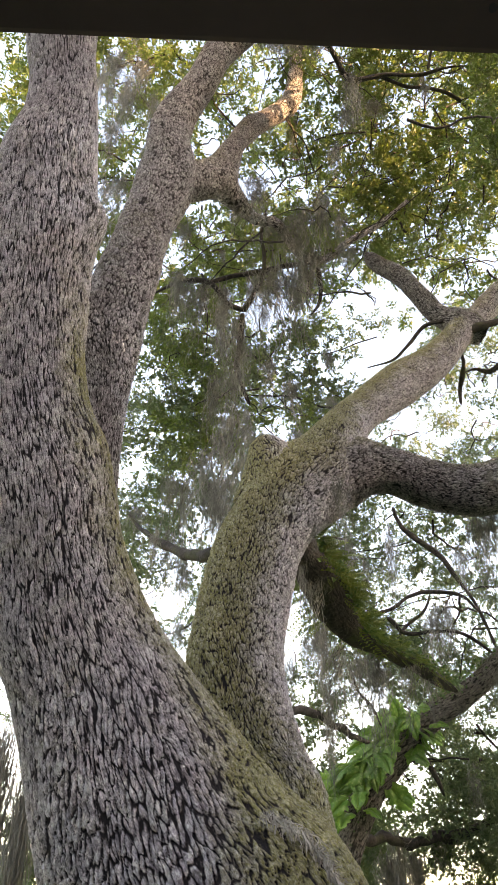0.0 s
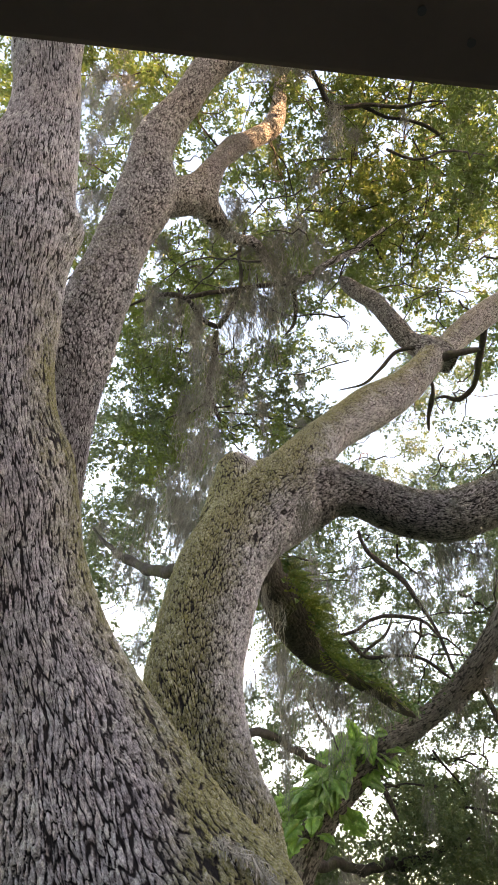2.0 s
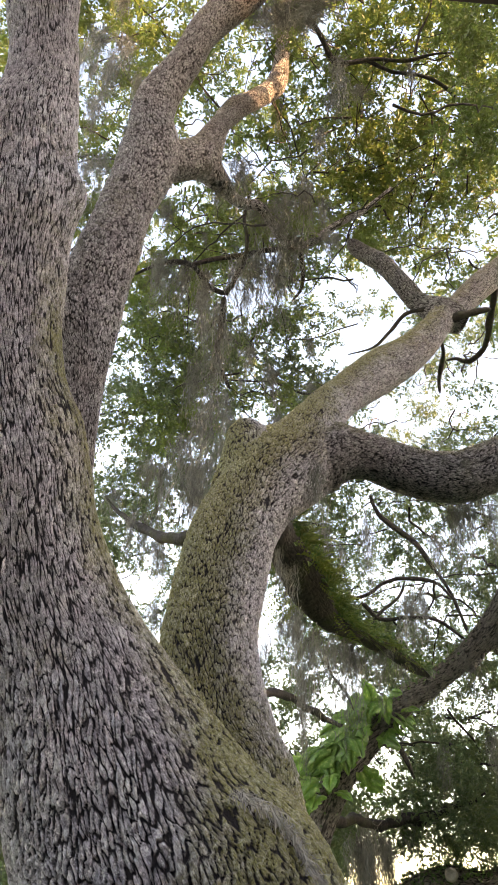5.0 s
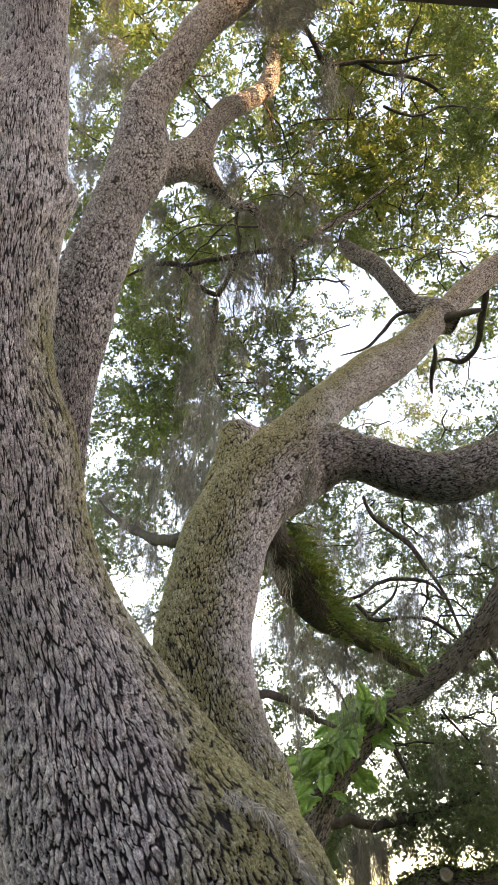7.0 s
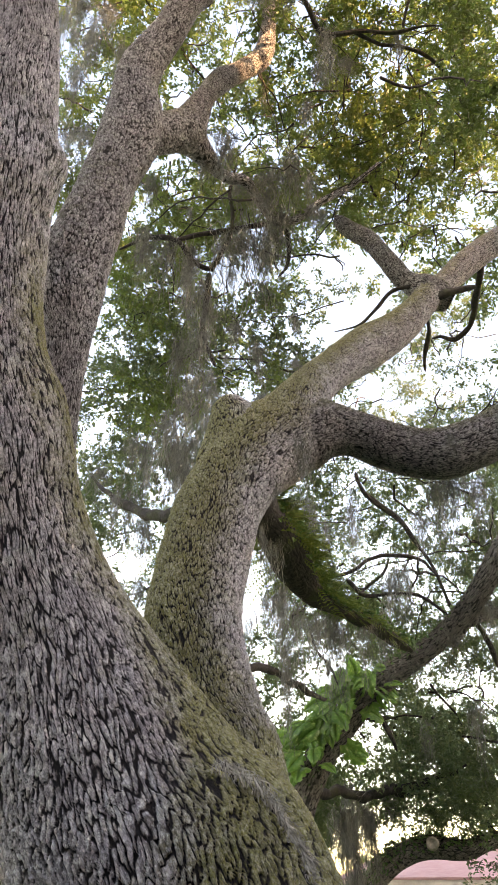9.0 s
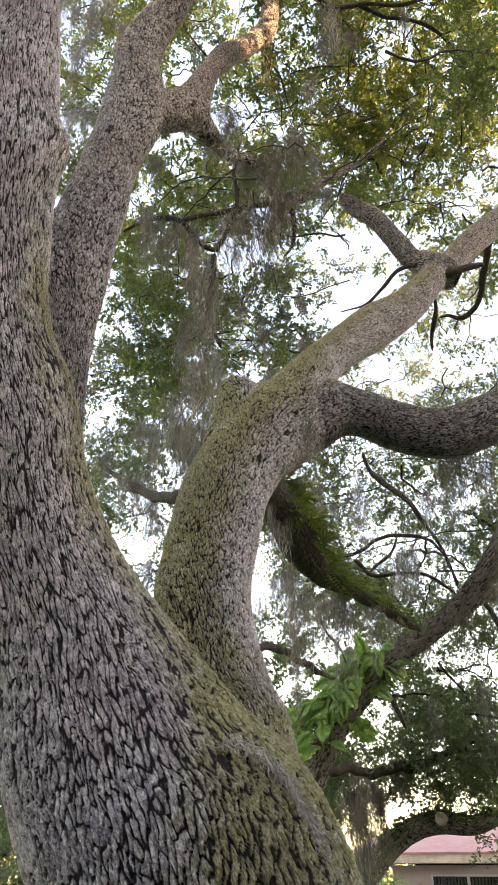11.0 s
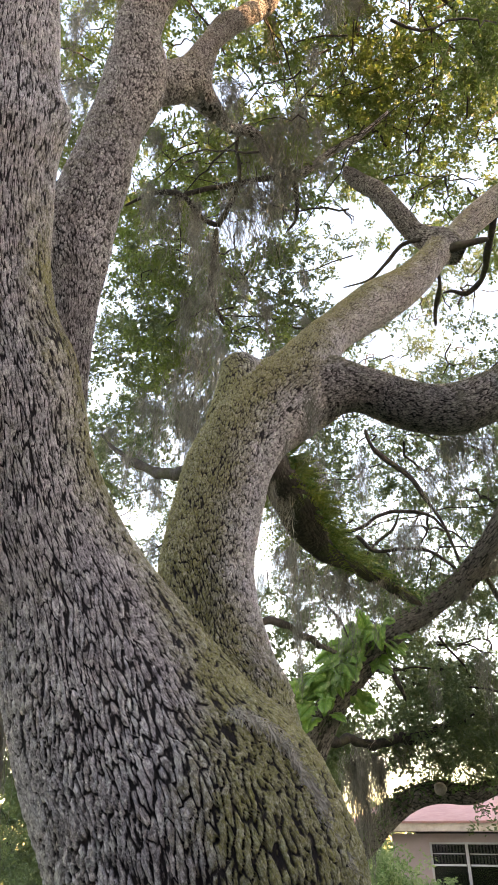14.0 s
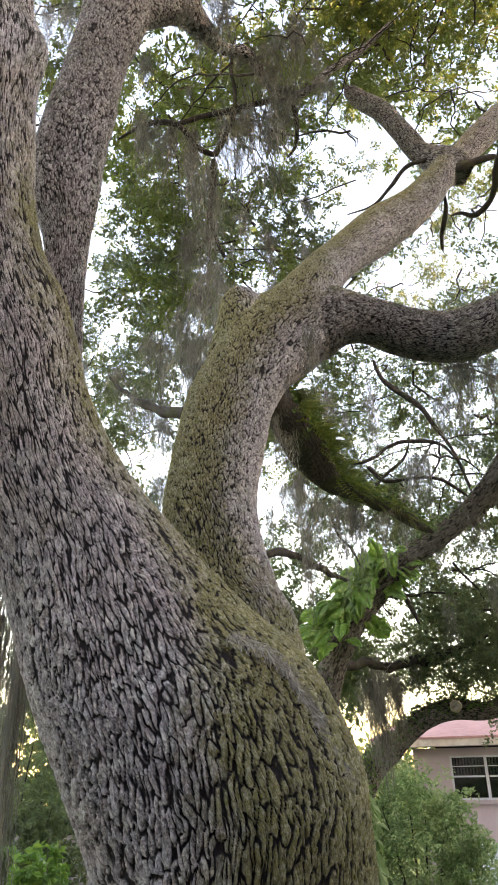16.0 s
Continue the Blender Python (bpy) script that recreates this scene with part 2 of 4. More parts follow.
def box_bm(size, m=Matrix(), bevel=0.0):
    bm = bmesh.new()
    bmesh.ops.create_cube(bm, size=1)
    bmesh.ops.scale(bm, vec=size, verts=bm.verts)
    if bevel:
        bmesh.ops.bevel(bm, geom=bm.edges[:], offset=bevel, segments=2, affect="EDGES", profile=0.6)
    bmesh.ops.transform(bm, matrix=m, verts=bm.verts)
    return bm


def lattice(shape, seed):
    return np.random.default_rng(seed).random(shape)


def noise2(u, v, period, seed):
    """Smooth noise on a grid, periodic in u; -1 to 1."""
    tab = lattice((period, 64), seed)
    iu, iv = np.floor(u).astype(int), np.floor(v).astype(int)
    fu, fv = u - iu, v - iv
    fu, fv = fu * fu * (3 - 2 * fu), fv * fv * (3 - 2 * fv)
    a, b = tab[iu % period, iv % 64], tab[(iu + 1) % period, iv % 64]
    c, d = tab[iu % period, (iv + 1) % 64], tab[(iu + 1) % period, (iv + 1) % 64]
    return 2 * ((a * (1 - fu) + b * fu) * (1 - fv) + (c * (1 - fu) + d * fu) * fv) - 1


def plates(u, v, period, seed):
    """Cells on a jittered grid, periodic in u: the gap between the two nearest seeds, and a tone for each cell."""
    tab = lattice((period, 512, 3), seed)
    iu, iv = np.floor(u).astype(int), np.floor(v).astype(int)
    f1 = np.full(u.shape, 9.0)
    f2 = np.full(u.shape, 9.0)
    tone = np.zeros(u.shape)
    for di in (-1, 0, 1):
        for dj in (-1, 0, 1):
            h = tab[(iu + di) % period, (iv + dj) % 512]
            d = np.hypot(iu + di + 0.1 + 0.8 * h[..., 0] - u, iv + dj + h[..., 1] - v)
            near = d < f1
            f2 = np.where(near, f1, np.minimum(f2, d))
            tone = np.where(near, h[..., 2], tone)
            f1 = np.where(near, d, f1)
    return f2 - f1, tone


def smooth_path(path, step, fine=None):
    """A curve through points (x, y, z, radius), resampled at even steps. fine: from and to which height the steps are step, elsewhere three times that."""
    p = np.array(path, float)
    q = np.vstack([2 * p[0] - p[1], p, 2 * p[-1] - p[-2]])
    q[:, 3] = np.maximum(q[:, 3], 0.002)
    out = []
    for i in range(1, len(q) - 2):
        t = np.linspace(0, 1, 40, endpoint=False)[:, None]
        a, b, c, d = q[i - 1], q[i], q[i + 1], q[i + 2]
        out.append(0.5 * (2 * b + (c - a) * t + (2 * a - 5 * b + 4 * c - d) * t ** 2 + (3 * b - a - 3 * c + d) * t ** 3))
    out = np.vstack(out + [q[-2][None]])
    s = np.concatenate([[0], np.cumsum(np.linalg.norm(np.diff(out[:, :3], axis=0), axis=1))])
    if fine is None:
        even = np.linspace(0, s[-1], max(4, int(s[-1] / step)))
    else:
        z = out[1:, 2]
        local = np.where(z < fine[0], 6 * step, np.where(z > fine[1], step * np.clip(1 + (z - fine[1]), 1, 2.0), step))
        count = np.concatenate([[0], np.cumsum(np.diff(s) / local)])
        even = np.interp(np.linspace(0, count[-1], int(count[-1])), count, s)
    res = np.stack([np.interp(even, s, out[:, k]) for k in range(4)], 1)
    return res, even


def frames_along(c, s, reach):
    """Right and up vectors carried along a curve without twist, the bends evened over reach metres."""
    even = np.linspace(0, s[-1], 200)
    ce = np.stack([np.interp(even, s, c[:, k]) for k in range(3)], 1)
    w = np.exp(-0.5 * ((even[:, None] - even[None]) / reach) ** 2)
    te = (w / w.sum(1)[:, None]) @ np.gradient(ce, axis=0)
    tan = np.stack([np.interp(s, even, te[:, k]) for k in range(3)], 1)
    tan /= np.linalg.norm(tan, axis=1)[:, None]
    ref = np.array([0.0, 1.0, 0.0])
    n = ref - tan[0] * (ref @ tan[0])
    n /= np.linalg.norm(n)
    ns = [n]
    for k in range(1, len(c)):
        n = n - tan[k] * (n @ tan[k])
        n = n / np.linalg.norm(n)
        ns.append(n)
    ns = np.array(ns)
    return ns, np.cross(tan, ns)


def ring_faces(m, k):
    i, j = np.meshgrid(np.arange(m - 1), np.arange(k), indexing="ij")
    a, b = i * k + j, i * k + (j + 1) % k
    return np.stack([a, b, b + k, a + k], -1).reshape(-1, 4)


def away(points, path):
    """Distance of points to the surface of a tapered tube."""
    res, _ = smooth_path(path, 0.06)
    best = np.full(len(points), 9.0)
    for c in res:
        best = np.minimum(best, np.linalg.norm(points - c[:3], axis=1) - c[3])
    return best


def bark_limb(name, path, parent, joins=(), step=0.01, around=200, cells=40, plate=0.09, depth=0.012, moss=None, seed=1, lump=0.04, fillet=0.25, label="", fine=None, front=0.65, mat=None, knots=(), long=1.7, lean=None, crack_w=0.9):
    """A limb with plated bark. joins: paths of limbs into which its surface is filleted."""
    res, s = smooth_path(path, step, fine)
    c, r = res[:, :3], res[:, 3]
    ns, bs = frames_along(c, s, 0.9 * r.max())
    m, k = len(c), around
    th = np.arange(k) / k * 2 * np.pi
    th = th + front * np.sin(th)
    out = ns[:, None] * np.cos(th)[None, :, None] + bs[:, None] * np.sin(th)[None, :, None]
    tt, ss = np.meshgrid(th / (2 * np.pi), s, indexing="xy")
    rad = r[:, None] * (1 + lump * noise2(tt * 5, ss / 0.45, 5, seed + 1) + 0.5 * lump * noise2(tt * 9, ss / 0.22, 9, seed + 2))
    pos = c[:, None] + out * rad[..., None]
    flat = pos.reshape(-1, 3)
    for kx, ky, kz, kr, kh in knots:
        q = np.linalg.norm(flat - [kx, ky, kz], axis=1) / kr
        flat = flat + out.reshape(-1, 3) * (kh * np.exp(-q * q))[:, None]
    for other in joins:
        d = away(flat, other)
        h = np.clip(fillet - np.abs(d), 0, None) / fillet
        flat = flat + out.reshape(-1, 3) * (h * h * fillet * 0.25)[:, None]
    turn = np.zeros(m) if lean is None else np.interp(c[:, 2], lean[0], lean[1])
    u, v = tt * cells - (np.cumsum(turn * np.gradient(s) / r) * cells / (2 * np.pi))[:, None], ss / plate
    few = max(3, cells // 6)
    sway = 0.75 * noise2(tt * few, v * 0.22, few, seed + 8) + 0.38 * noise2(tt * cells, v * 0.8, cells, seed + 3)
    wu = u + sway + 0.13 * noise2(tt * cells * 3, v * 2.6, cells * 3, seed + 9)
    wv = v + 0.45 * noise2(tt * cells, v * 0.4, cells, seed + 4) + 0.12 * noise2(tt * cells * 3, v * 3, cells * 3, seed + 12)
    # long ridges that braid, cut across into blocks, each block with small flakes
    gap, tone = plates(wu, wv / long + 0.5 * noise2(tt * cells, v * 0.3, cells, seed + 15), cells, seed + 5)
    wide = 0.24 + 0.10 * noise2(tt * few * 2, v * 0.5, few * 2, seed + 13)
    edge = np.clip((gap - 0.045 * crack_w) / (wide * crack_w), 0, 1)
    edge = edge ** 0.85
    gap1, tone1 = plates(wu + 0.37, wv * 1.15, cells, seed + 10)
    cut = np.clip((gap1 - 0.01) / 0.07, 0, 1) ** 0.6
    gap2, tone2 = plates(wu * 3 + 0.3, wv * 2.7, cells * 3, seed + 6)
    flake = np.clip(gap2 / 0.25, 0, 1)
    rough = 0.6 * noise2(tt * cells * 4, v * 4.1, cells * 4, seed + 7) + 0.4 * noise2(tt * cells * 8, v * 9.3, cells * 8, seed + 14)
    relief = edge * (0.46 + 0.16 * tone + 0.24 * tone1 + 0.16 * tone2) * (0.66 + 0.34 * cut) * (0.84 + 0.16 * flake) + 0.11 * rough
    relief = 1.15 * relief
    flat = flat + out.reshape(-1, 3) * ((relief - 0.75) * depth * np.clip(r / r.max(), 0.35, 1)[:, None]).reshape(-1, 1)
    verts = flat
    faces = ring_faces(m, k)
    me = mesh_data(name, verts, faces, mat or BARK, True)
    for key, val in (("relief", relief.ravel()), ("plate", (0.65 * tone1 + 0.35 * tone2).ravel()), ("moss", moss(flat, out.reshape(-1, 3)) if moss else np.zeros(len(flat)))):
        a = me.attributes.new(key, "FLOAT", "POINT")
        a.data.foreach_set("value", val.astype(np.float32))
    g = np.stack([tt * cells * 0.6, v * 0.26, tt * 0 + seed], -1).reshape(-1, 3)
    a = me.attributes.new("grain", "FLOAT_VECTOR", "POINT")
    a.data.foreach_set("vector", g.astype(np.float32).ravel())
    return tagged(child(new(name, me), parent), label)


def twig(name, path, parent, mat=None, around=10, wob=0.3, seed=0, label=""):
    """A thin, slightly knotted branch, closed at both ends."""
    res, s = smooth_path(path, 0.035)
    c, r = res[:, :3], 0.75 * res[:, 3]
    ns, bs = frames_along(c, s, 0.08)
    th = np.arange(around) / around * 2 * np.pi
    tt, ss = np.meshgrid(th / (2 * np.pi), s, indexing="xy")
    out = ns[:, None] * np.cos(th)[None, :, None] + bs[:, None] * np.sin(th)[None, :, None]
    rad = r[:, None] * (1 + wob * noise2(tt * 4, ss / 0.12, 4, seed + 31) + wob * noise2(tt * 3, ss / 0.4, 3, seed + 32))
    drift = np.stack([noise2(ss * 0 + 0.5, ss / 0.3, 3, seed + k) for k in (41, 42, 43)], -1) * (r[:, None, None] * 0.8 + 0.006)
    rad = rad * (1 - 0.45 * np.clip((ss / s[-1] - 0.6) / 0.4, 0, 1) ** 1.5)
    rad[0], rad[-1] = 0.0005, 0.0005
    pos = (c[:, None] + out * rad[..., None] + drift).reshape(-1, 3)
    me = mesh_data(name, pos, ring_faces(len(c), around), mat or TWIG, True)
    return tagged(child(new(name, me), parent), label)


def leaf_mesh(name, centres, dirs, normals, length, width, mat, fold=0.25):
    """Folded leaves with pointed ends, six corners each."""
    n = len(centres)
    d = dirs / np.linalg.norm(dirs, axis=1)[:, None]
    side = np.cross(d, normals)
    side /= np.linalg.norm(side, axis=1)[:, None] + 1e-9
    up = np.cross(side, d)
    L, w = length[:, None], width[:, None]
    a = centres
    tip = a + d * L - up * L * 0.12
    l1, r1 = a + d * L * 0.5 + side * w * 0.5 + up * w * fold, a + d * L * 0.5 - side * w * 0.5 + up * w * fold
    verts = np.stack([a, l1, tip, r1], 1).reshape(-1, 3)
    i = np.arange(n) * 4
    faces = np.stack([np.stack([i, i + 1, i + 2], 1), np.stack([i, i + 2, i + 3], 1)], 1).reshape(-1, 3)
    return mesh_data(name, verts, faces, mat)


def sprays(centres, per, leaves, reach, leaf, spread=0.45, droop=0.25, gen=rng):
    """Leafy twigs about centres: leaf places, ways, normals and sizes."""
    c = np.repeat(centres, per, axis=0)
    n = len(c)
    start = c + gen.normal(0, spread * 0.5, (n, 3)) * [1, 1, 0.8]
    way = gen.normal(0, 1, (n, 3)) * [1, 1, 0.55] - [0, 0, droop]
    way /= np.linalg.norm(way, axis=1)[:, None]
    k = np.tile(np.linspace(0.15, 1, leaves), n)[:, None]
    s, w = np.repeat(start, leaves, 0), np.repeat(way, leaves, 0)
    place = s + w * k * reach + gen.normal(0, 0.025, (len(s), 3)) - np.array([0, 0, 1.0]) * (k ** 2) * reach * 0.2
    d = w * 0.7 + gen.normal(0, 0.75, (len(s), 3))
    nor = gen.normal(0, 0.6, (len(s), 3)) + [0, 0, 1]
    size = leaf * gen.uniform(0.65, 1.25, len(s))
    return place, d, nor, size


def joined(rows):
    return [np.concatenate(x) for x in zip(*rows)]

# ---- plan of the limbs: x, y, z, radius ----
TRUNK_MAIN = [
    (0.120, 3.150, -0.250, 0.980), (0.110, 3.140, 0.150, 0.820), (0.090, 3.100, 0.800, 0.700), (0.070, 3.050, 1.800, 0.640),
    (0.050, 2.990, 2.700, 0.514), (-0.027, 2.885, 3.991, 0.504), (-0.057, 2.910, 4.199, 0.531), (-0.136, 2.930, 4.392, 0.543),
    (-0.260, 2.943, 4.617, 0.523), (-0.421, 2.938, 4.824, 0.464), (-0.643, 2.856, 5.190, 0.375), (-0.749, 2.803, 5.369, 0.340),
    (-0.846, 2.738, 5.537, 0.323), (-0.935, 2.634, 5.779, 0.300), (-0.992, 2.532, 6.027, 0.297), (-1.068, 2.432, 6.291, 0.264),
    (-1.134, 2.326, 6.619, 0.254), (-1.161, 2.226, 7.014, 0.262), (-1.182, 2.138, 7.432, 0.272), (-1.207, 2.046, 7.852, 0.254),
    (-1.201, 2.009, 8.225, 0.203), (-1.233, 1.956, 8.580, 0.193), (-1.289, 1.878, 8.936, 0.210), (-1.361, 1.715, 9.804, 0.228),
    (-1.379, 1.443, 10.936, 0.209),
]
TRUNK_SECOND = [
    (0.069, 3.073, 3.939, 0.310), (0.060, 3.299, 4.845, 0.224), (-0.057, 3.386, 5.114, 0.239), (-0.124, 3.474, 5.357, 0.244),
    (-0.177, 3.566, 5.640, 0.260), (-0.159, 3.674, 5.934, 0.263), (-0.120, 3.793, 6.224, 0.278), (-0.051, 3.910, 6.543, 0.281),
    (0.095, 4.057, 6.886, 0.291), (0.359, 4.237, 7.264, 0.308), (0.566, 4.384, 7.724, 0.220), (0.694, 4.615, 8.090, 0.190),
    (0.974, 4.857, 8.520, 0.193), (1.346, 5.139, 9.014, 0.224), (1.791, 5.382, 9.542, 0.188), (2.136, 5.552, 10.069, 0.161),
    (2.457, 5.723, 10.524, 0.144), (2.857, 5.825, 11.031, 0.167), (3.332, 5.925, 11.548, 0.172), (4.096, 6.154, 12.296, 0.173),
    (5.147, 6.368, 13.195, 0.144),
]
LIMB_LOWER = [
    (0.326, 4.184, 7.167, 0.185), (0.511, 4.238, 7.291, 0.210), (0.745, 4.281, 7.384, 0.191), (0.959, 4.341, 7.398, 0.177),
    (1.183, 4.402, 7.347, 0.180), (1.413, 4.429, 7.305, 0.194), (1.641, 4.427, 7.303, 0.206), (1.859, 4.402, 7.372, 0.201),
    (2.051, 4.386, 7.471, 0.196), (2.179, 4.370, 7.560, 0.178), (2.717, 4.427, 7.814, 0.166), (3.487, 4.582, 8.231, 0.138),
]
LIMB_LEFT = [
    (-0.864, 2.891, 5.996, 0.075), (-0.840, 2.884, 6.239, 0.073), (-0.870, 2.871, 6.476, 0.094), (-0.894, 2.885, 6.704, 0.106),
    (-0.913, 2.892, 6.984, 0.127), (-0.957, 2.921, 7.283, 0.181), (-0.980, 2.970, 7.673, 0.209), (-0.970, 3.046, 8.128, 0.209),
    (-0.960, 3.144, 8.558, 0.199), (-0.948, 3.241, 8.998, 0.212), (-0.887, 3.308, 9.497, 0.237), (-0.880, 3.327, 9.953, 0.222),
    (-0.914, 3.341, 10.323, 0.196), (-0.866, 3.333, 10.756, 0.188), (-0.686, 3.327, 11.307, 0.159), (-0.527, 3.298, 11.914, 0.162),
    (-0.291, 3.323, 12.496, 0.178), (0.007, 3.330, 13.106, 0.178), (0.471, 3.292, 14.065, 0.156),
]
LIMB_LEFT_B = [
    (-0.916, 3.415, 9.734, 0.150), (-0.754, 3.663, 10.171, 0.182), (-0.519, 3.973, 10.787, 0.186), (-0.379, 4.116, 11.569, 0.112),
    (-0.222, 4.287, 12.233, 0.132), (0.011, 4.464, 12.813, 0.121), (0.274, 4.610, 13.436, 0.131), (0.362, 4.618, 14.170, 0.101),
    (0.394, 4.588, 14.872, 0.097), (0.421, 4.438, 15.592, 0.091), (0.604, 4.199, 16.711, 0.095),
]
LIMB_LEFT_C = [
    (-0.526, 4.002, 10.695, 0.121), (-0.386, 4.222, 10.773, 0.125), (-0.290, 4.422, 10.878, 0.094), (-0.188, 4.620, 10.986, 0.071),
    (-0.058, 4.763, 11.100, 0.065), (0.114, 4.882, 11.209, 0.053), (0.412, 5.377, 11.250, 0.051), (0.699, 5.509, 11.378, 0.049),
    (1.064, 5.489, 11.729, 0.046), (1.458, 5.540, 12.126, 0.037), (1.861, 5.496, 12.566, 0.022),
]
LIMB_UPPER_B = [
    (2.476, 5.613, 10.163, 0.121), (2.234, 5.615, 10.342, 0.149), (2.018, 5.672, 10.549, 0.120), (1.926, 5.737, 10.822, 0.122),
    (1.812, 5.811, 11.181, 0.115), (1.687, 5.897, 11.543, 0.118), (1.534, 6.014, 11.838, 0.114), (1.405, 6.075, 12.084, 0.095),
    (1.361, 6.104, 12.226, 0.033),
]
STUB = [
    (-0.021, 4.219, 7.012, 0.217), (0.006, 4.163, 7.219, 0.194), (0.004, 4.130, 7.373, 0.171), (-0.017, 4.116, 7.466, 0.133),
    (-0.022, 4.101, 7.533, 0.074),
]
LIMB_FERN = [
    (0.098, 3.990, 6.721, 0.045), (0.190, 4.222, 6.677, 0.086), (0.341, 4.573, 6.657, 0.140), (0.516, 5.048, 6.599, 0.150),
    (0.747, 5.580, 6.577, 0.095), (1.074, 6.139, 6.645, 0.062), (1.476, 6.739, 6.711, 0.072), (1.844, 7.340, 6.747, 0.059),
    (2.128, 7.851, 6.814, 0.019),
]
FAR_TRUNK = [
    (0.250, 9.400, -0.200, 0.420), (0.280, 9.350, 0.600, 0.330), (0.360, 9.250, 2.400, 0.280), (0.490, 9.095, 4.189, 0.257),
    (0.814, 8.942, 4.978, 0.168), (0.903, 8.852, 5.324, 0.165), (1.039, 8.766, 5.655, 0.174), (1.205, 8.696, 5.941, 0.176),
    (1.414, 8.636, 6.187, 0.171), (1.661, 8.568, 6.445, 0.166), (1.946, 8.471, 6.683, 0.153), (2.269, 8.320, 6.863, 0.138),
    (2.559, 8.116, 7.052, 0.129), (2.762, 7.906, 7.234, 0.127), (2.969, 7.649, 7.470, 0.131), (3.211, 7.329, 7.854, 0.139),
    (3.602, 7.050, 8.276, 0.120), (4.272, 6.873, 8.809, 0.088),
]
FAR_LIMB_B = [
    (2.631, 8.084, 7.083, 0.102), (2.953, 8.124, 7.290, 0.090), (3.385, 8.244, 7.434, 0.078), (4.062, 8.472, 7.565, 0.058),
]
KNOT_LIMB = [
    (0.6, 11.2, -0.2, 0.42), (0.65, 11.2, 0.6, 0.34), (0.85, 11.2, 2.2, 0.28),
    (1.160, 11.060, 3.216, 0.183), (1.603, 11.370, 4.149, 0.179), (2.079, 11.499, 4.577, 0.166), (2.558, 11.547, 4.942, 0.161),
    (3.016, 11.534, 5.078, 0.161), (3.527, 11.446, 5.043, 0.133), (3.976, 11.397, 5.176, 0.116), (4.472, 11.435, 5.098, 0.107),
    (5.339, 11.510, 4.973, 0.081),
]
TW_HANG = [
    (-0.283, 5.334, 10.245, 0.044), (-0.318, 5.487, 9.960, 0.047), (-0.326, 5.671, 9.625, 0.044), (-0.216, 5.860, 9.262, 0.037),
]
TW_HANGL = [
    (-0.283, 5.334, 10.245, 0.044), (-0.458, 5.331, 10.371, 0.041), (-0.655, 5.231, 10.573, 0.038), (-0.980, 5.235, 10.658, 0.035),
    (-1.328, 5.380, 10.603, 0.026),
]
TW_HANGR = [
    (-0.295, 5.343, 10.236, 0.044), (-0.165, 5.329, 10.521, 0.038), (-0.056, 5.267, 10.838, 0.036), (-0.100, 5.048, 11.260, 0.036),
    (-0.010, 4.854, 11.521, 0.033),
]
TW_HANGC = [
    (-0.687, 5.221, 10.578, 0.032), (-0.316, 5.279, 10.820, 0.036), (0.140, 5.339, 11.036, 0.043), (0.550, 5.420, 11.207, 0.048),
]
TW_HOOK = [
    (0.592, 5.505, 11.263, 0.034), (0.659, 5.705, 11.092, 0.038), (0.633, 5.858, 10.960, 0.031), (0.514, 5.977, 10.863, 0.025),
]
TW_RU1 = [
    (2.202, 5.568, 10.137, 0.075), (2.315, 5.461, 10.122, 0.061), (2.503, 5.423, 10.152, 0.054), (2.747, 5.423, 10.186, 0.055),
]
TW_RU2 = [
    (3.153, 5.813, 11.345, 0.079), (3.092, 5.944, 11.120, 0.062), (3.144, 6.239, 10.967, 0.067), (3.128, 6.567, 10.798, 0.060),
    (2.996, 6.842, 10.724, 0.056), (2.848, 6.920, 10.862, 0.041), (2.707, 6.989, 10.848, 0.024),
]
TW_RU4 = [
    (2.088, 5.467, 9.873, 0.033), (2.162, 5.572, 9.735, 0.023), (2.172, 5.723, 9.644, 0.033), (2.170, 5.877, 9.551, 0.027),
    (2.188, 5.980, 9.422, 0.030),
]
TW_RU3 = [
    (2.085, 5.578, 10.350, 0.039), (1.840, 5.670, 10.343, 0.030), (1.663, 5.849, 10.221, 0.027), (1.479, 6.006, 10.109, 0.024),
    (1.200, 6.164, 10.155, 0.017),
]
TW_LO1 = [
    (1.613, 7.562, 9.039, 0.029), (1.669, 7.594, 8.765, 0.036), (1.843, 7.631, 8.627, 0.039), (2.083, 7.666, 8.449, 0.039),
    (2.289, 7.651, 8.134, 0.035), (2.507, 7.749, 7.772, 0.038), (2.678, 7.873, 7.323, 0.047),
]
TW_LO2 = [
    (1.141, 7.880, 7.690, 0.021), (1.496, 7.881, 7.807, 0.031), (1.753, 7.872, 7.959, 0.035), (2.055, 7.795, 7.968, 0.035),
    (2.349, 7.751, 7.880, 0.035), (2.537, 7.768, 7.707, 0.041),
]
TW_LO3 = [
    (1.474, 7.941, 7.396, 0.020), (1.696, 7.924, 7.609, 0.028), (1.897, 7.818, 7.752, 0.028), (1.966, 7.721, 7.933, 0.028),
]
TW_LO4 = [
    (1.378, 7.672, 7.572, 0.030), (1.655, 7.778, 7.444, 0.034), (2.000, 7.794, 7.477, 0.030), (2.342, 7.825, 7.439, 0.034),
    (2.644, 7.906, 7.264, 0.040),
]
TW_LOW5 = [
    (0.113, 4.729, 5.730, 0.038), (0.314, 5.209, 5.842, 0.036), (0.535, 5.792, 5.927, 0.037), (0.739, 6.379, 5.983, 0.036),
    (1.023, 7.145, 6.092, 0.034),
]
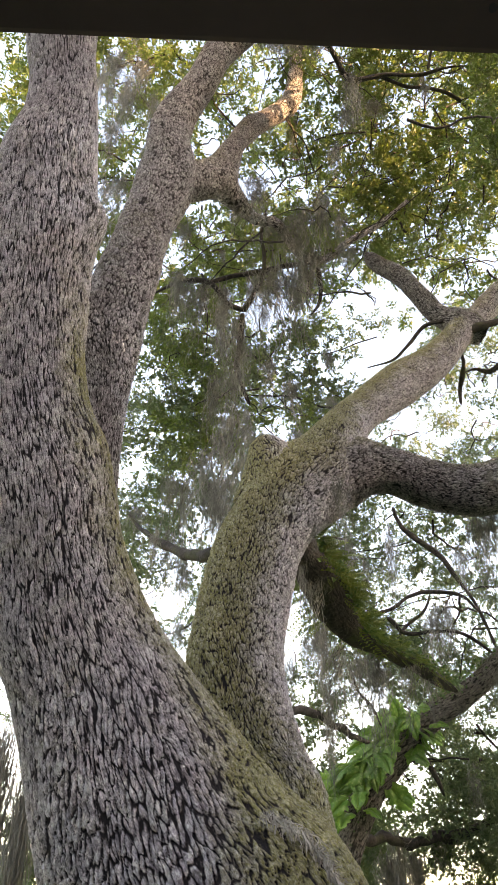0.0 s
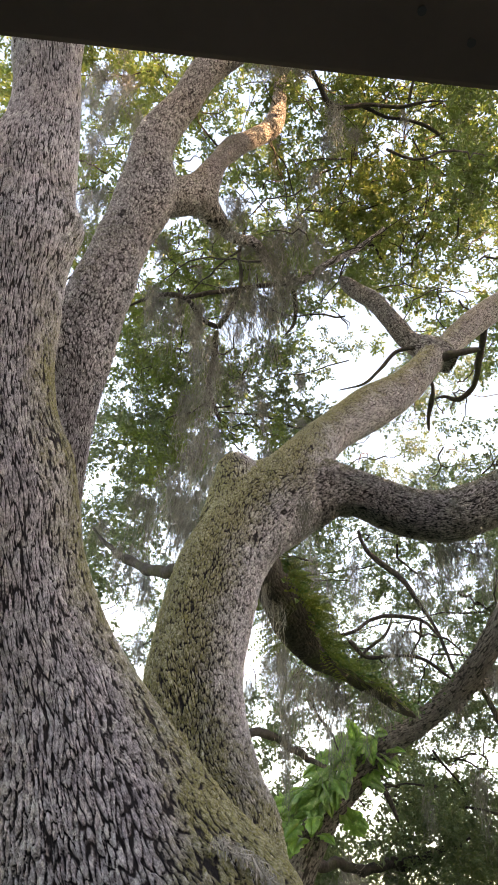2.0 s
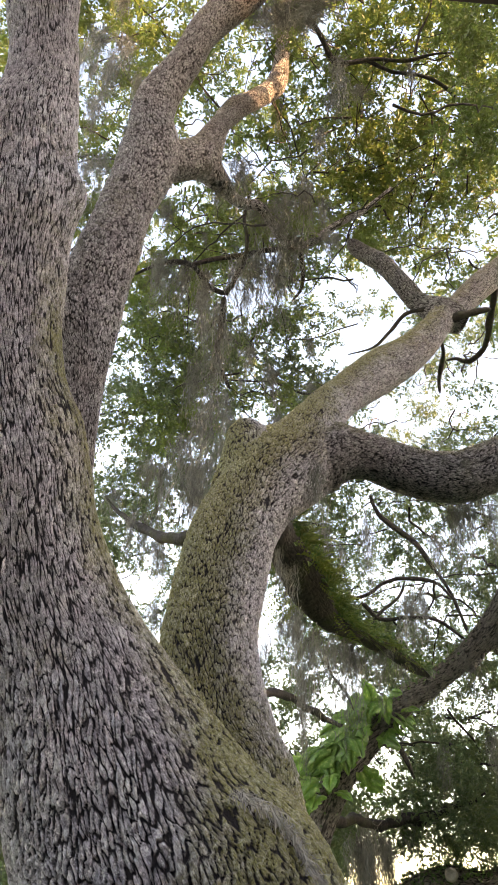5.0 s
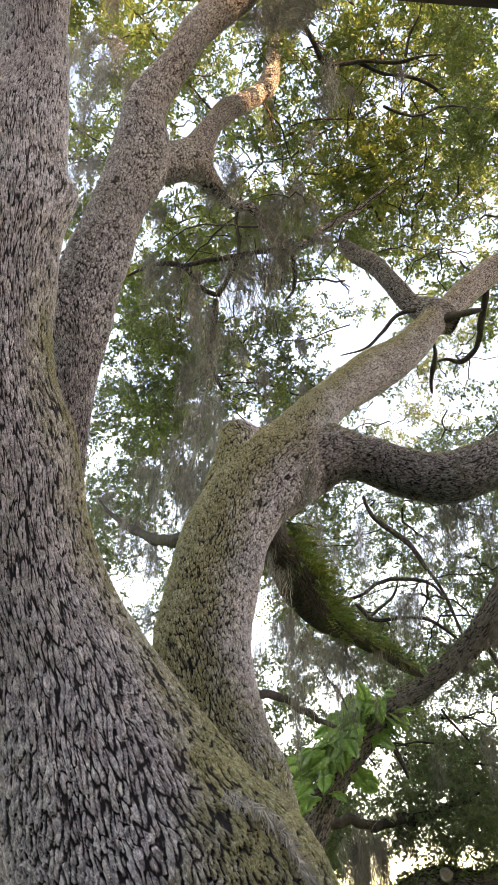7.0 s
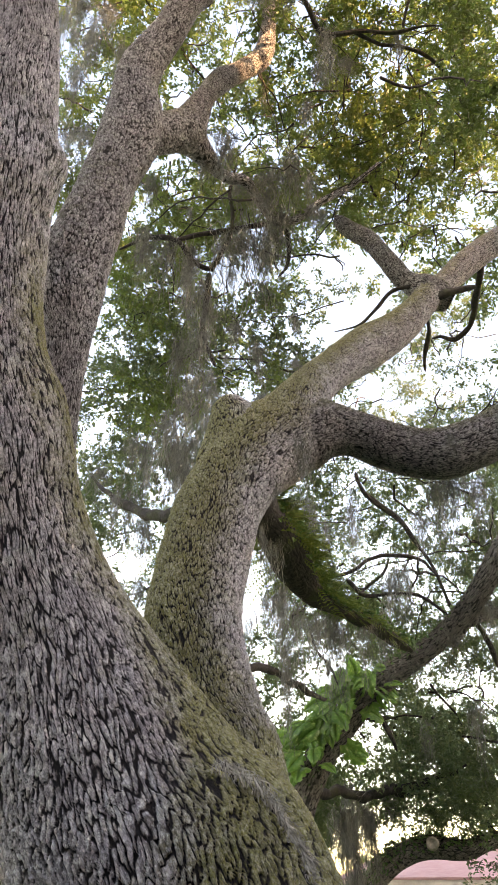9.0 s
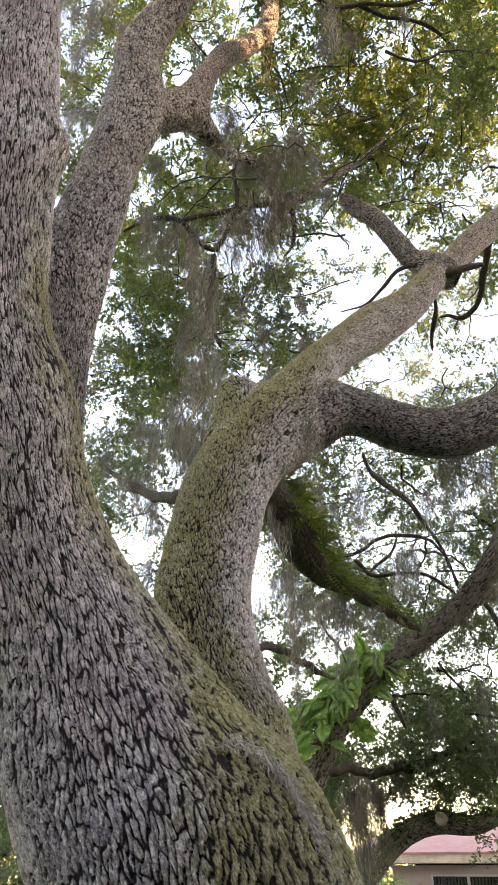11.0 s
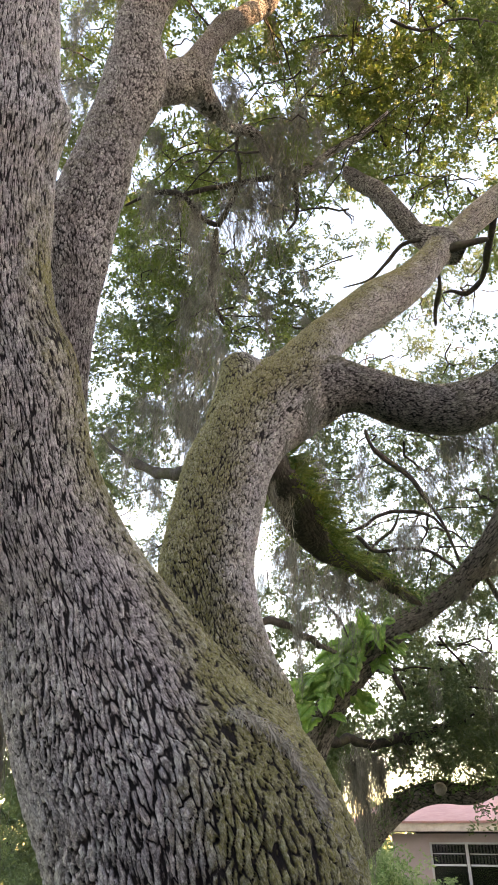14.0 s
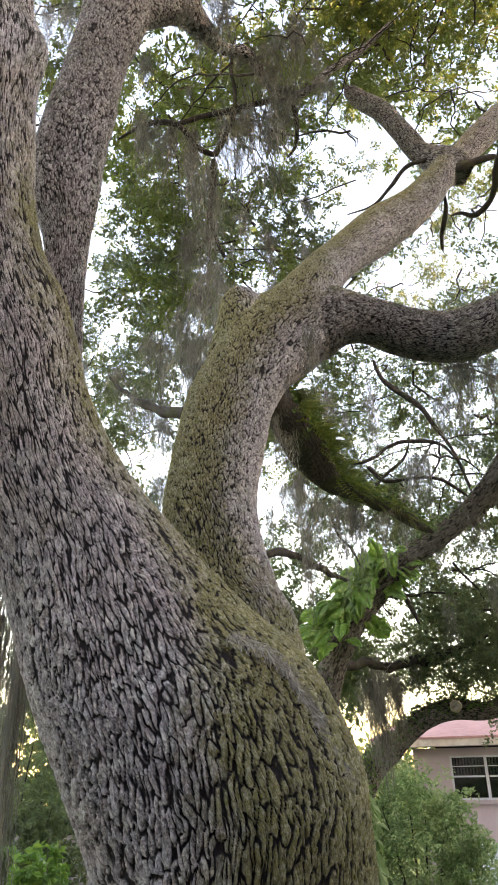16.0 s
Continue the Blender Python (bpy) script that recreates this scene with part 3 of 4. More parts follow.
TW_FAR1 = [
    (1.628, 8.527, 6.423, 0.054), (1.803, 8.528, 6.264, 0.047), (1.944, 8.541, 6.049, 0.040), (2.035, 8.653, 5.885, 0.030),
]
TW_FAR2 = [
    (3.045, 8.209, 7.271, 0.042), (3.203, 8.319, 7.098, 0.042), (3.329, 8.454, 6.863, 0.035), (3.464, 8.576, 6.625, 0.028),
]
TW_FAR3 = [
    (1.200, 9.867, 5.606, 0.080), (1.945, 10.765, 5.664, 0.095), (2.519, 11.149, 5.772, 0.099), (3.130, 11.495, 5.936, 0.086),
    (3.717, 11.283, 6.185, 0.051),
]
TW_FAR4 = [
    (3.918, 11.428, 5.262, 0.041), (3.930, 11.387, 5.663, 0.038), (4.056, 11.295, 6.034, 0.026),
]
TW_BACKL = [
    (-0.423, 5.312, 7.193, 0.073), (-0.610, 5.496, 7.240, 0.075), (-0.836, 5.801, 7.470, 0.059), (-1.199, 6.224, 7.849, 0.040),
    (-1.588, 6.748, 8.424, 0.026),
]
TW_TOP1 = [
    (0.243, 3.049, 12.887, 0.042), (0.684, 3.585, 12.647, 0.041), (0.942, 3.899, 12.588, 0.039), (1.335, 3.880, 12.653, 0.033),
    (1.735, 3.906, 12.678, 0.029), (2.203, 3.861, 12.814, 0.023), (2.760, 3.939, 12.840, 0.017),
]
TW_TOP2 = [
    (1.271, 3.886, 12.661, 0.029), (1.621, 4.011, 12.651, 0.030), (1.967, 4.070, 12.659, 0.027), (2.354, 4.257, 12.693, 0.024),
    (2.609, 4.485, 12.612, 0.021), (2.791, 4.727, 12.534, 0.014),
]
TW_TOP3 = [
    (1.821, 3.845, 12.688, 0.023), (1.871, 3.676, 12.865, 0.019), (1.981, 3.502, 13.025, 0.016), (2.030, 3.270, 13.323, 0.013),
]
TW_LOW7 = [
    (0.846, 7.066, 6.813, 0.018), (0.944, 7.221, 6.624, 0.021), (1.101, 7.345, 6.485, 0.018), (1.199, 7.480, 6.317, 0.015),
]
OPENINGS = [
    (12.7, 48.0, 6.1, 1.7), (19.2, 38.0, 5.8, 2.0), (25.4, 39.9, 2.3, 1.7), (1.1, 40.4, 2.5, 2.4), (0.5, 38.1, 1.8, 1.4),
    (-9.2, 23.8, 2.6, 2.0), (-9.2, 54.8, 3.0, 1.0), (-9.1, 60.7, 2.9, 1.6), (-3.9, 58.2, 2.0, 1.3), (11.1, 4.5, 1.7, 1.4),
    (8.7, 15.2, 1.8, 1.9), (14.8, 22.2, 1.9, 2.7), (21.0, 13.7, 1.2, 1.6), (14.4, 44.1, 3.7, 1.8), (5.4, 42.7, 3.8, 3.2),
    (-11.7, 51.2, 2.1, 1.6), (3.0, 21.4, 1.2, 1.1), (9.7, 47.9, 2.7, 2.2), (10.1, 62.0, 2.2, 1.8),
]
MOSS_HANGING_LIMB = [
    (-1.00, 5.26, 10.64, 0.91, 0.32), (-0.75, 5.23, 10.57, 1.07, 0.27), (-0.52, 5.26, 10.43, 1.31, 0.27), (-0.39, 5.67, 9.62, 0.89, 0.27),
    (-0.36, 5.42, 10.16, 0.98, 0.23), (-0.15, 5.32, 10.80, 1.27, 0.33), (0.07, 5.37, 11.01, 1.39, 0.43), (0.34, 5.39, 11.11, 1.49, 0.34),
    (-0.42, 5.88, 9.23, 1.05, 0.31), (-0.27, 5.53, 9.92, 1.06, 0.23), (0.28, 6.34, 10.08, 0.81, 0.25), (-0.62, 6.08, 9.90, 0.78, 0.24),
]
MOSS_LEFT_LIMB = [
    (-0.50, 3.88, 10.58, 0.57, 0.16), (-0.36, 4.35, 10.76, 0.46, 0.13), (0.39, 5.00, 11.65, 1.13, 0.34), (0.64, 5.00, 11.88, 1.15, 0.29),
    (0.55, 5.41, 11.35, 0.89, 0.39), (0.92, 5.51, 11.61, 0.69, 0.20), (0.54, 3.37, 12.75, 0.73, 0.54), (0.08, 3.51, 12.92, 0.67, 0.32),
    (0.31, 4.01, 14.12, 0.85, 0.32), (0.94, 3.89, 12.59, 1.10, 0.23), (0.93, 4.29, 12.62, 0.53, 0.24), (0.16, 4.94, 11.34, 0.76, 0.23),
    (1.81, 4.00, 12.62, 0.43, 0.14), (0.34, 5.14, 14.03, 0.73, 0.20),
]
MOSS_MAIN_TRUNK = [
    (-1.46, 2.87, 10.64, 1.17, 0.14), (-1.51, 3.48, 10.89, 0.89, 0.19), (-1.45, 3.46, 11.49, 0.94, 0.24), (-1.08, 2.62, 8.54, 0.52, 0.10),
    (-1.44, 3.70, 12.50, 0.80, 0.27), (-1.39, 3.67, 10.21, 0.60, 0.18), (-1.00, 2.39, 7.85, 0.25, 0.07), (-1.33, 4.00, 12.37, 0.90, 0.18),
    (-1.51, 3.20, 11.60, 0.70, 0.23),
]
MOSS_SECOND_TRUNK = [
    (-0.47, 5.55, 8.67, 0.89, 0.25), (-0.65, 5.84, 8.59, 1.14, 0.30), (-0.90, 6.12, 8.49, 1.02, 0.26), (-0.40, 5.49, 8.07, 0.70, 0.19),
    (-1.00, 6.07, 7.77, 0.81, 0.20), (-0.81, 5.82, 7.45, 0.69, 0.15), (-0.20, 4.89, 8.23, 0.59, 0.18), (-0.52, 6.11, 8.20, 0.76, 0.25),
    (-0.64, 4.79, 6.36, 0.48, 0.13), (-0.05, 4.21, 7.65, 0.39, 0.09), (0.25, 4.60, 7.95, 0.37, 0.17), (-1.47, 6.73, 8.49, 0.67, 0.23),
]
MOSS_FERN_LIMB = [
    (0.22, 4.23, 6.68, 0.66, 0.10), (0.32, 4.48, 6.63, 0.58, 0.18), (0.43, 5.21, 6.45, 0.70, 0.16), (0.55, 5.33, 6.38, 0.71, 0.20),
    (0.76, 5.71, 6.45, 0.69, 0.21), (0.48, 5.32, 6.13, 0.80, 0.10), (1.03, 6.17, 6.56, 0.74, 0.22), (1.30, 6.52, 6.64, 0.64, 0.20),
    (1.62, 7.00, 6.92, 0.77, 0.21), (0.86, 6.55, 7.98, 0.95, 0.20), (0.28, 4.86, 6.27, 0.38, 0.12), (0.93, 6.15, 6.66, 0.82, 0.15),
    (1.92, 7.64, 7.64, 0.96, 0.22), (0.51, 5.78, 5.99, 0.61, 0.13),
]
MOSS_FAR_OAK = [
    (1.66, 4.79, 7.25, 0.78, 0.23), (2.30, 7.42, 8.36, 0.72, 0.25), (1.78, 4.70, 7.33, 0.65, 0.20), (1.95, 4.69, 7.23, 0.70, 0.20),
    (1.53, 7.65, 8.71, 1.22, 0.19), (2.03, 7.78, 7.77, 0.89, 0.25), (2.64, 8.00, 7.30, 0.80, 0.29), (3.08, 7.79, 7.44, 0.70, 0.29),
    (2.24, 8.22, 7.02, 0.62, 0.20), (1.61, 4.16, 7.29, 0.27, 0.07), (2.44, 11.17, 5.77, 0.86, 0.30), (1.79, 10.78, 5.72, 1.35, 0.35),
    (1.62, 10.84, 5.44, 1.23, 0.40), (2.90, 10.40, 6.56, 0.85, 0.23), (3.55, 10.16, 6.75, 0.94, 0.29),
]
MOSS_BELOW = [
    (-1.33, 4.16, 5.19, 1.54, 0.20), (-1.55, 4.25, 5.35, 1.92, 0.25), (1.75, 10.80, 5.40, 1.44, 0.37), (2.06, 11.04, 5.50, 1.02, 0.31),
]

# ---- ground and near oak ----
gm = bmesh.new()
bmesh.ops.create_grid(gm, x_segments=60, y_segments=60, size=400)
for vert in gm.verts:
    vert.co.z = 0.06 * noise.noise(vert.co * 0.08) if vert.co.length > 8 else 0.0
tagged(part("ground", gm, GRASS, None), "shaded lawn between the buildings", "ground", kind="structure")

oak = thing("live_oak", (0.1, 3.15, 0), "huge spreading live oak with grey furrowed bark and forked trunk", "tree")


KNOTS = [(-0.90, 2.12, 7.45, 0.13, 0.07), (-0.97, 1.93, 7.22, 0.17, 0.05), (-0.76, 2.39, 6.25, 0.14, 0.04), (0.22, 2.47, 4.25, 0.30, 0.05)]


def moss_main(p, o):
    flank = np.clip((p[:, 0] + 0.28) * 1.25, 0, 0.72) * np.clip((5.4 - p[:, 2]) / 0.5, 0, 1)
    ridge = np.clip(o[:, 0] - 0.5, 0, 0.5) * 0.5 * np.clip((7.2 - p[:, 2]) / 0.6, 0, 1)
    tinge = 0.08 * np.clip((p[:, 2] - 4.2) / 0.8, 0, 1)
    return np.clip(flank + ridge + tinge, 0.02, 0.75)


def moss_second(p, o):
    side = np.clip(0.33 - 0.30 * o[:, 0] + 0.14 * o[:, 2], 0.05, 0.47)
    low = 0.34 * np.clip((5.5 - p[:, 2]) / 0.5, 0, 1)
    return np.clip(np.maximum(side * np.clip((13.0 - p[:, 2]) / 4.5, 0, 1), low), 0, 0.52)


def moss_top(p, o):
    return np.clip(0.45 * o[:, 2] + 0.03, 0.04, 0.32)


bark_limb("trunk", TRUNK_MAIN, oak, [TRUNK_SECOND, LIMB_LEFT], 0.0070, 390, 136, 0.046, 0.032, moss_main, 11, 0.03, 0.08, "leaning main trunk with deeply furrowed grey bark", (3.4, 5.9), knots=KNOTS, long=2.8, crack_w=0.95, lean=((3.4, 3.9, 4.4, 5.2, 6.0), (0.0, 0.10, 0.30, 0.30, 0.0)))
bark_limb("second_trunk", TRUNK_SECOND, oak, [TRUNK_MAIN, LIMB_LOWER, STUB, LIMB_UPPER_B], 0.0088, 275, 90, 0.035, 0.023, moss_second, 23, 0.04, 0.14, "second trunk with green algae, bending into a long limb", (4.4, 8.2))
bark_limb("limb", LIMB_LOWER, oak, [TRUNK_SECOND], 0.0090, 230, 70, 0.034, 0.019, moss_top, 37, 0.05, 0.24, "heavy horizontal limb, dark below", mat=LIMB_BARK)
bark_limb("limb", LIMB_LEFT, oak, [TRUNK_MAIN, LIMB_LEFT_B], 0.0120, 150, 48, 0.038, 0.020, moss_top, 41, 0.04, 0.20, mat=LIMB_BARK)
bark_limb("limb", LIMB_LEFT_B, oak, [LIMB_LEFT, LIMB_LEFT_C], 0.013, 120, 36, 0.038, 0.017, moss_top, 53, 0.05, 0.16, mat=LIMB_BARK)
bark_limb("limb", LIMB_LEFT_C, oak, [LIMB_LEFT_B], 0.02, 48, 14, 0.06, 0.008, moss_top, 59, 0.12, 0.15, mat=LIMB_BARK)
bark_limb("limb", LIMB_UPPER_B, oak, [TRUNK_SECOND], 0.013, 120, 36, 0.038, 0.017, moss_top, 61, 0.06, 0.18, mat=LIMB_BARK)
bark_limb("broken_stub", STUB, oak, [TRUNK_SECOND, LIMB_LOWER], 0.010, 160, 50, 0.034, 0.017, moss_second, 67, 0.08, 0.2, "broken limb stub green with algae")
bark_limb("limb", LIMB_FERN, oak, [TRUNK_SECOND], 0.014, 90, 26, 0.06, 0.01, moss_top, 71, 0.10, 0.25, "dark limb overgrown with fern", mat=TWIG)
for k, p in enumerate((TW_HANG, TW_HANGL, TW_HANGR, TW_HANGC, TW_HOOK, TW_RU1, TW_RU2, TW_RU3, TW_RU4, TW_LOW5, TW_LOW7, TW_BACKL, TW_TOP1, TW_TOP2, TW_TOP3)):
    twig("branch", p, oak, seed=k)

far_oak = thing("live_oak", (0.25, 9.4, 0), "slanting far live oak hung with moss and ivy", "tree")
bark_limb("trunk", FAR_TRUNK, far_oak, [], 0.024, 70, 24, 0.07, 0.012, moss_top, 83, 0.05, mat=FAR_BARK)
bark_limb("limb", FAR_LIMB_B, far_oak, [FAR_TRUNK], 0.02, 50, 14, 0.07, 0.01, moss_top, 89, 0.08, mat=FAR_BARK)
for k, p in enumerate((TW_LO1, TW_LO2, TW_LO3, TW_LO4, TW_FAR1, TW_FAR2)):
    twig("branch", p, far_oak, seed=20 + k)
knot_oak = thing("live_oak", (0.6, 11.2, 0), "low oak limb with a pale pruning scar, grown with ivy", "tree")
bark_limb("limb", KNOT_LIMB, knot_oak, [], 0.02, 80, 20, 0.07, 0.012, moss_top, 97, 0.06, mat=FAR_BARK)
for k, p in enumerate((TW_FAR3, TW_FAR4)):
    twig("branch", p, knot_oak, seed=40 + k)


def scar_bm(radius, depth):
    """A healed pruning cut: a raised lip round a sunken, checked face."""
    bm = bmesh.new()
    rings = []
    for rr, zz in ((1.25, -0.6), (1.15, 0.25), (0.95, 0.55), (0.75, 0.40), (0.60, 0.05), (0.30, 0.0), (0.12, -0.3)):
        rings.append([bm.verts.new((radius * rr * (1 + 0.06 * math.sin(3 * a + rr)) * math.cos(a), radius * rr * math.sin(a), depth * zz)) for a in [k * math.tau / 20 for k in range(20)]])
    for r0, r1 in zip(rings, rings[1:]):
        for k in range(20):
            bm.faces.new((r0[k], r0[(k + 1) % 20], r1[(k + 1) % 20], r1[k])).smooth = True
    bm.faces.new(rings[-1])
    return bm


sb0 = scar_bm(0.075, 0.06)
bmesh.ops.transform(sb0, matrix=look((3.00, 11.27, 5.11), (7.2, 22.0, 4.6)), verts=sb0.verts)
part("pruning_scar", sb0, CUT_WOOD, knot_oak, "pale healed pruning scar")

# ---- crowns ----
EYE = np.array([0.0, 0.0, 4.4])


def toward(az, el, d):
    az, el = np.radians(az), np.radians(el)
    return EYE + np.stack([np.sin(az) * np.cos(el), np.cos(az) * np.cos(el), np.sin(el)], -1) * np.asarray(d)[..., None]


def open_sky(az, el, scale=1.0):
    """How far a bearing lies within the gaps of the canopy, 0 to 1."""
    best = np.zeros(len(az))
    for a, e, wa, we in OPENINGS:
        q = ((az - a) / (wa * scale)) ** 2 + ((el - e) / (we * scale)) ** 2
        best = np.maximum(best, np.clip(1.5 - q, 0, 1))
    return best


def masses(n, az, el, dist, keep, gen):
    """Centres of leafy masses spread over a part of the canopy, thinned in its gaps."""
    a = gen.uniform(*az, n)
    e = np.degrees(np.arcsin(gen.uniform(np.sin(np.radians(el[0])), np.sin(np.radians(el[1])), n)))
    d = gen.uniform(*dist, n)
    ok = gen.random(n) > open_sky(a, e) * keep
    return toward(a, e, d)[ok]


def crown(name, centres, per, leaves, reach, leaf, mat, parent, spread=0.5, gen=rng, slim=0.48):
    p, d, nor, size = sprays(centres, per, leaves, reach, leaf, spread, gen=gen)
    me = leaf_mesh(name, p, d, nor, size, size * slim, mat)
    return tagged(child(new(name, me), parent), kind="stuff")


g1 = np.random.default_rng(101)
high = np.vstack([
    masses(400, (-42, 40), (42, 74), (10.5, 16.5), 0.95, g1),
    masses(80, (-36, -4), (48, 70), (11, 15), 0.9, g1),
    masses(150, (4, 36), (50, 70), (10.5, 13.0), 0.97, g1),
    masses(70, (-12, 6), (36, 56), (8.8, 11), 0.97, g1),
    masses(12, (24, 37), (56, 64), (8.2, 9.6), 0.0, g1),
])
crown("crown", high, 11, 24, 0.27, 0.074, OAK_LEAF, oak, 0.29, g1)
g2 = np.random.default_rng(202)
mid = np.vstack([
    masses(520, (-34, 38), (14, 46), (11, 20), 0.78, g2),
    masses(34, (-13, -1), (20, 46), (8, 11), 0.97, g2),
    masses(28, (-14, -2), (20, 42), (9, 13), 0.8, g2),
    masses(22, (1, 9), (36, 46), (10, 13), 0.0, g2),
    masses(22, (-16, -9), (28, 40), (11, 14), 0.3, g2),
    masses(90, (5, 30), (14, 32), (9.8, 12), 0.97, g2),
    masses(70, (-28, -12), (-2, 12), (15, 24), 0.0, g2),
    masses(45, (11, 29), (32, 44), (15, 20), 0.3, g2),
    masses(100, (6, 30), (15, 31), (12, 18), 0.6, g2),
])
crown("crown", mid, 11, 22, 0.27, 0.072, FAR_LEAF, far_oak, 0.30, g2)
g3 = np.random.default_rng(303)
low = np.vstack([
    masses(120, (9, 30), (5, 18), (12, 17), 0.97, g3),
    masses(50, (26, 48), (-2, 26), (14, 22), 0.0, g3),
    masses(40, (4, 12), (3, 9), (13, 17), 0.97, g3),
    masses(26, (13, 20), (5.5, 12), (11, 12.5), 0.97, g3),
    masses(18, (12.5, 23), (3.5, 11.5), (12, 14), 0.5, g3),
    masses(45, (11, 27), (5, 14), (10.8, 14), 0.8, g3),
    masses(26, (5, 9), (4, 9), (11.5, 14), 0.5, g3),
    masses(20, (1.5, 6.5), (9, 17), (10.5, 13), 0.5, g3),
])
crown("crown", low, 11, 20, 0.30, 0.082, FAR_LEAF, knot_oak, 0.36, g3)


def branchlets(name, heads, toward_pt, parent, gen, share=0.35, thick=0.011):
    """Thin bare branches that run from leafy masses back towards the boughs, joined."""
    vs, fs, count = [], [], 0
    for c in heads[gen.random(len(heads)) < share]:
        back = np.array(toward_pt) - c
        back = back / np.linalg.norm(back) + gen.normal(0, 0.45, 3)
        back[2] = max(back[2], -0.3)
        L = gen.uniform(0.8, 2.0)
        t = np.linspace(0, 1, 14)[:, None]
        line = c + back * t * L + np.cumsum(gen.normal(0, 0.035, (14, 3)), axis=0) + gen.normal(0, 0.25, 3) * np.sin(t * 3.1)
        r = thick * gen.uniform(0.5, 1.3) * (0.35 + 0.9 * t)
        n1 = np.cross(back, [0, 0, 1.0])
        n1 /= np.linalg.norm(n1) + 1e-9
        n2 = np.cross(n1, back)
        n2 /= np.linalg.norm(n2) + 1e-9
        a = np.arange(5) / 5 * 2 * np.pi
        ring = n1[None] * np.cos(a)[:, None] + n2[None] * np.sin(a)[:, None]
        vs.append((line[:, None] + ring[None] * r[:, None]).reshape(-1, 3))
        fs.append(ring_faces(14, 5) + count)
        count += 70
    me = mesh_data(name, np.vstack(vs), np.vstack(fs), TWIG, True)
    return tagged(child(new(name, me), parent), kind="stuff")


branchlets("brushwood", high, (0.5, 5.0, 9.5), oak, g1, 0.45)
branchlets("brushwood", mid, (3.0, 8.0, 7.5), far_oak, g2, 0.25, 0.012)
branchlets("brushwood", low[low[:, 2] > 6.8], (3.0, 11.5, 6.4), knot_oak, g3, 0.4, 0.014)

# the crown's spread overhead and to both sides
g8 = np.random.default_rng(808)
around = np.vstack([
    masses(14, (-110, -44), (20, 66), (9, 16), 0.0, g8),
    masses(80, (42, 110), (20, 66), (9, 16), 0.0, g8),
    masses(60, (-60, 60), (72, 84), (13, 17), 0.0, g8),
    g8.uniform((-7, -7, 13.5), (7, 0.5, 17), (24, 3)),
    np.array([1.8, 1.85, 13.9]) + g8.normal(0, 0.35, (16, 3)),
])
crown("crown", around, 6, 12, 0.6, 0.19, OAK_LEAF, oak, 0.8, g8)

# leafy tuft hanging below the limb with the scar
tuft = np.array([[3.72, 11.3, 4.80], [3.9, 11.25, 4.78], [3.82, 11.2, 4.66]])
crown("foliage", tuft, 6, 16, 0.25, 0.07, FAR_LEAF, knot_oak, 0.25, g3)


# ---- ivy and fern on the limbs ----
def coat(name, path, part_from, part_to, per_metre, leaf, mat, label, lift=0.02, upper=0.1, gen=g3, long=0.8, host=None):
    """Small leaves all over the upper side of a limb."""
    res, s = smooth_path(path, 0.02)
    a, b = int(part_from * len(res)), int(part_to * len(res))
    n = int(per_metre * (s[min(b, len(s) - 1)] - s[a]))
    k = gen.integers(a, b, n)
    ns, bs = frames_along(res[:, :3], s, 0.15)
    th = gen.uniform(0, 2 * np.pi, n)
    out = ns[k] * np.cos(th)[:, None] + bs[k] * np.sin(th)[:, None]
    ok = out[:, 2] > upper + gen.normal(0, 0.25, n)
    k, out = k[ok], out[ok]
    p = res[k, :3] + out * (res[k, 3][:, None] + gen.uniform(0, lift, len(k))[:, None])
    d = out * 0.5 + gen.normal(0, 0.6, (len(k), 3)) - [0, 0, 0.3]
    size = leaf * gen.uniform(0.6, 1.3, len(k))
    me = leaf_mesh(name, p, d, out + gen.normal(0, 0.5, out.shape), size, size * long, mat)
    return tagged(new(name, me), label, name.replace("_", " "), kind="stuff")


coat("ivy", KNOT_LIMB, 0.30, 0.86, 700, 0.06, IVY_LEAF, "dark ivy leaves creeping along a low oak limb", 0.06, 0.0)
coat("ivy", FAR_TRUNK, 0.50, 0.82, 330, 0.050, IVY_LEAF, "dark ivy leaves along the top of a leaning trunk", 0.09, 0.1)


def frond(base, way, length, gen):
    """One arching fern frond: rows of leaflet places, ways, normals and sizes."""
    n = 11
    k = np.linspace(0.12, 1, n)[:, None]
    spine = base + way * k * length - np.array([0, 0, 1.0]) * (k ** 2) * length * 0.45
    side = np.cross(way, [0, 0, 1.0])
    side /= np.linalg.norm(side) + 1e-9
    size = 0.24 * length * (1 - 0.75 * np.abs(k[:, 0] - 0.35))
    up = np.cross(side, way)
    rows = []
    for sg in (1, -1):
        rows.append((spine, np.repeat((side * sg + way * 0.35)[None], n, 0), np.repeat(up[None], n, 0), size))
    return rows


g4 = np.random.default_rng(404)
res, arc = smooth_path(LIMB_FERN, 0.02)
rows = []
for k in range(620):
    i = int((0.08 + 0.85 * g4.beta(1.2, 2.0)) * len(res))
    th = g4.uniform(0, 2 * np.pi)
    out = np.array([np.cos(th), 0.6 * np.sin(th), abs(np.sin(th)) * 0.9 + 0.05])
    out += g4.normal(0, 0.4, 3)
    out /= np.linalg.norm(out)
    rows += frond(res[i, :3] + out * res[i, 3] * 0.9, out, g4.uniform(0.10, 0.34) * (1.05 - 0.7 * i / len(res)), g4)
p, d, nor, size = joined(rows)
tagged(new("fern", leaf_mesh("fern", p, d, nor, size, size * 0.38, FERN_LEAF)), "green resurrection fern covering a dark limb", "fern", kind="stuff")
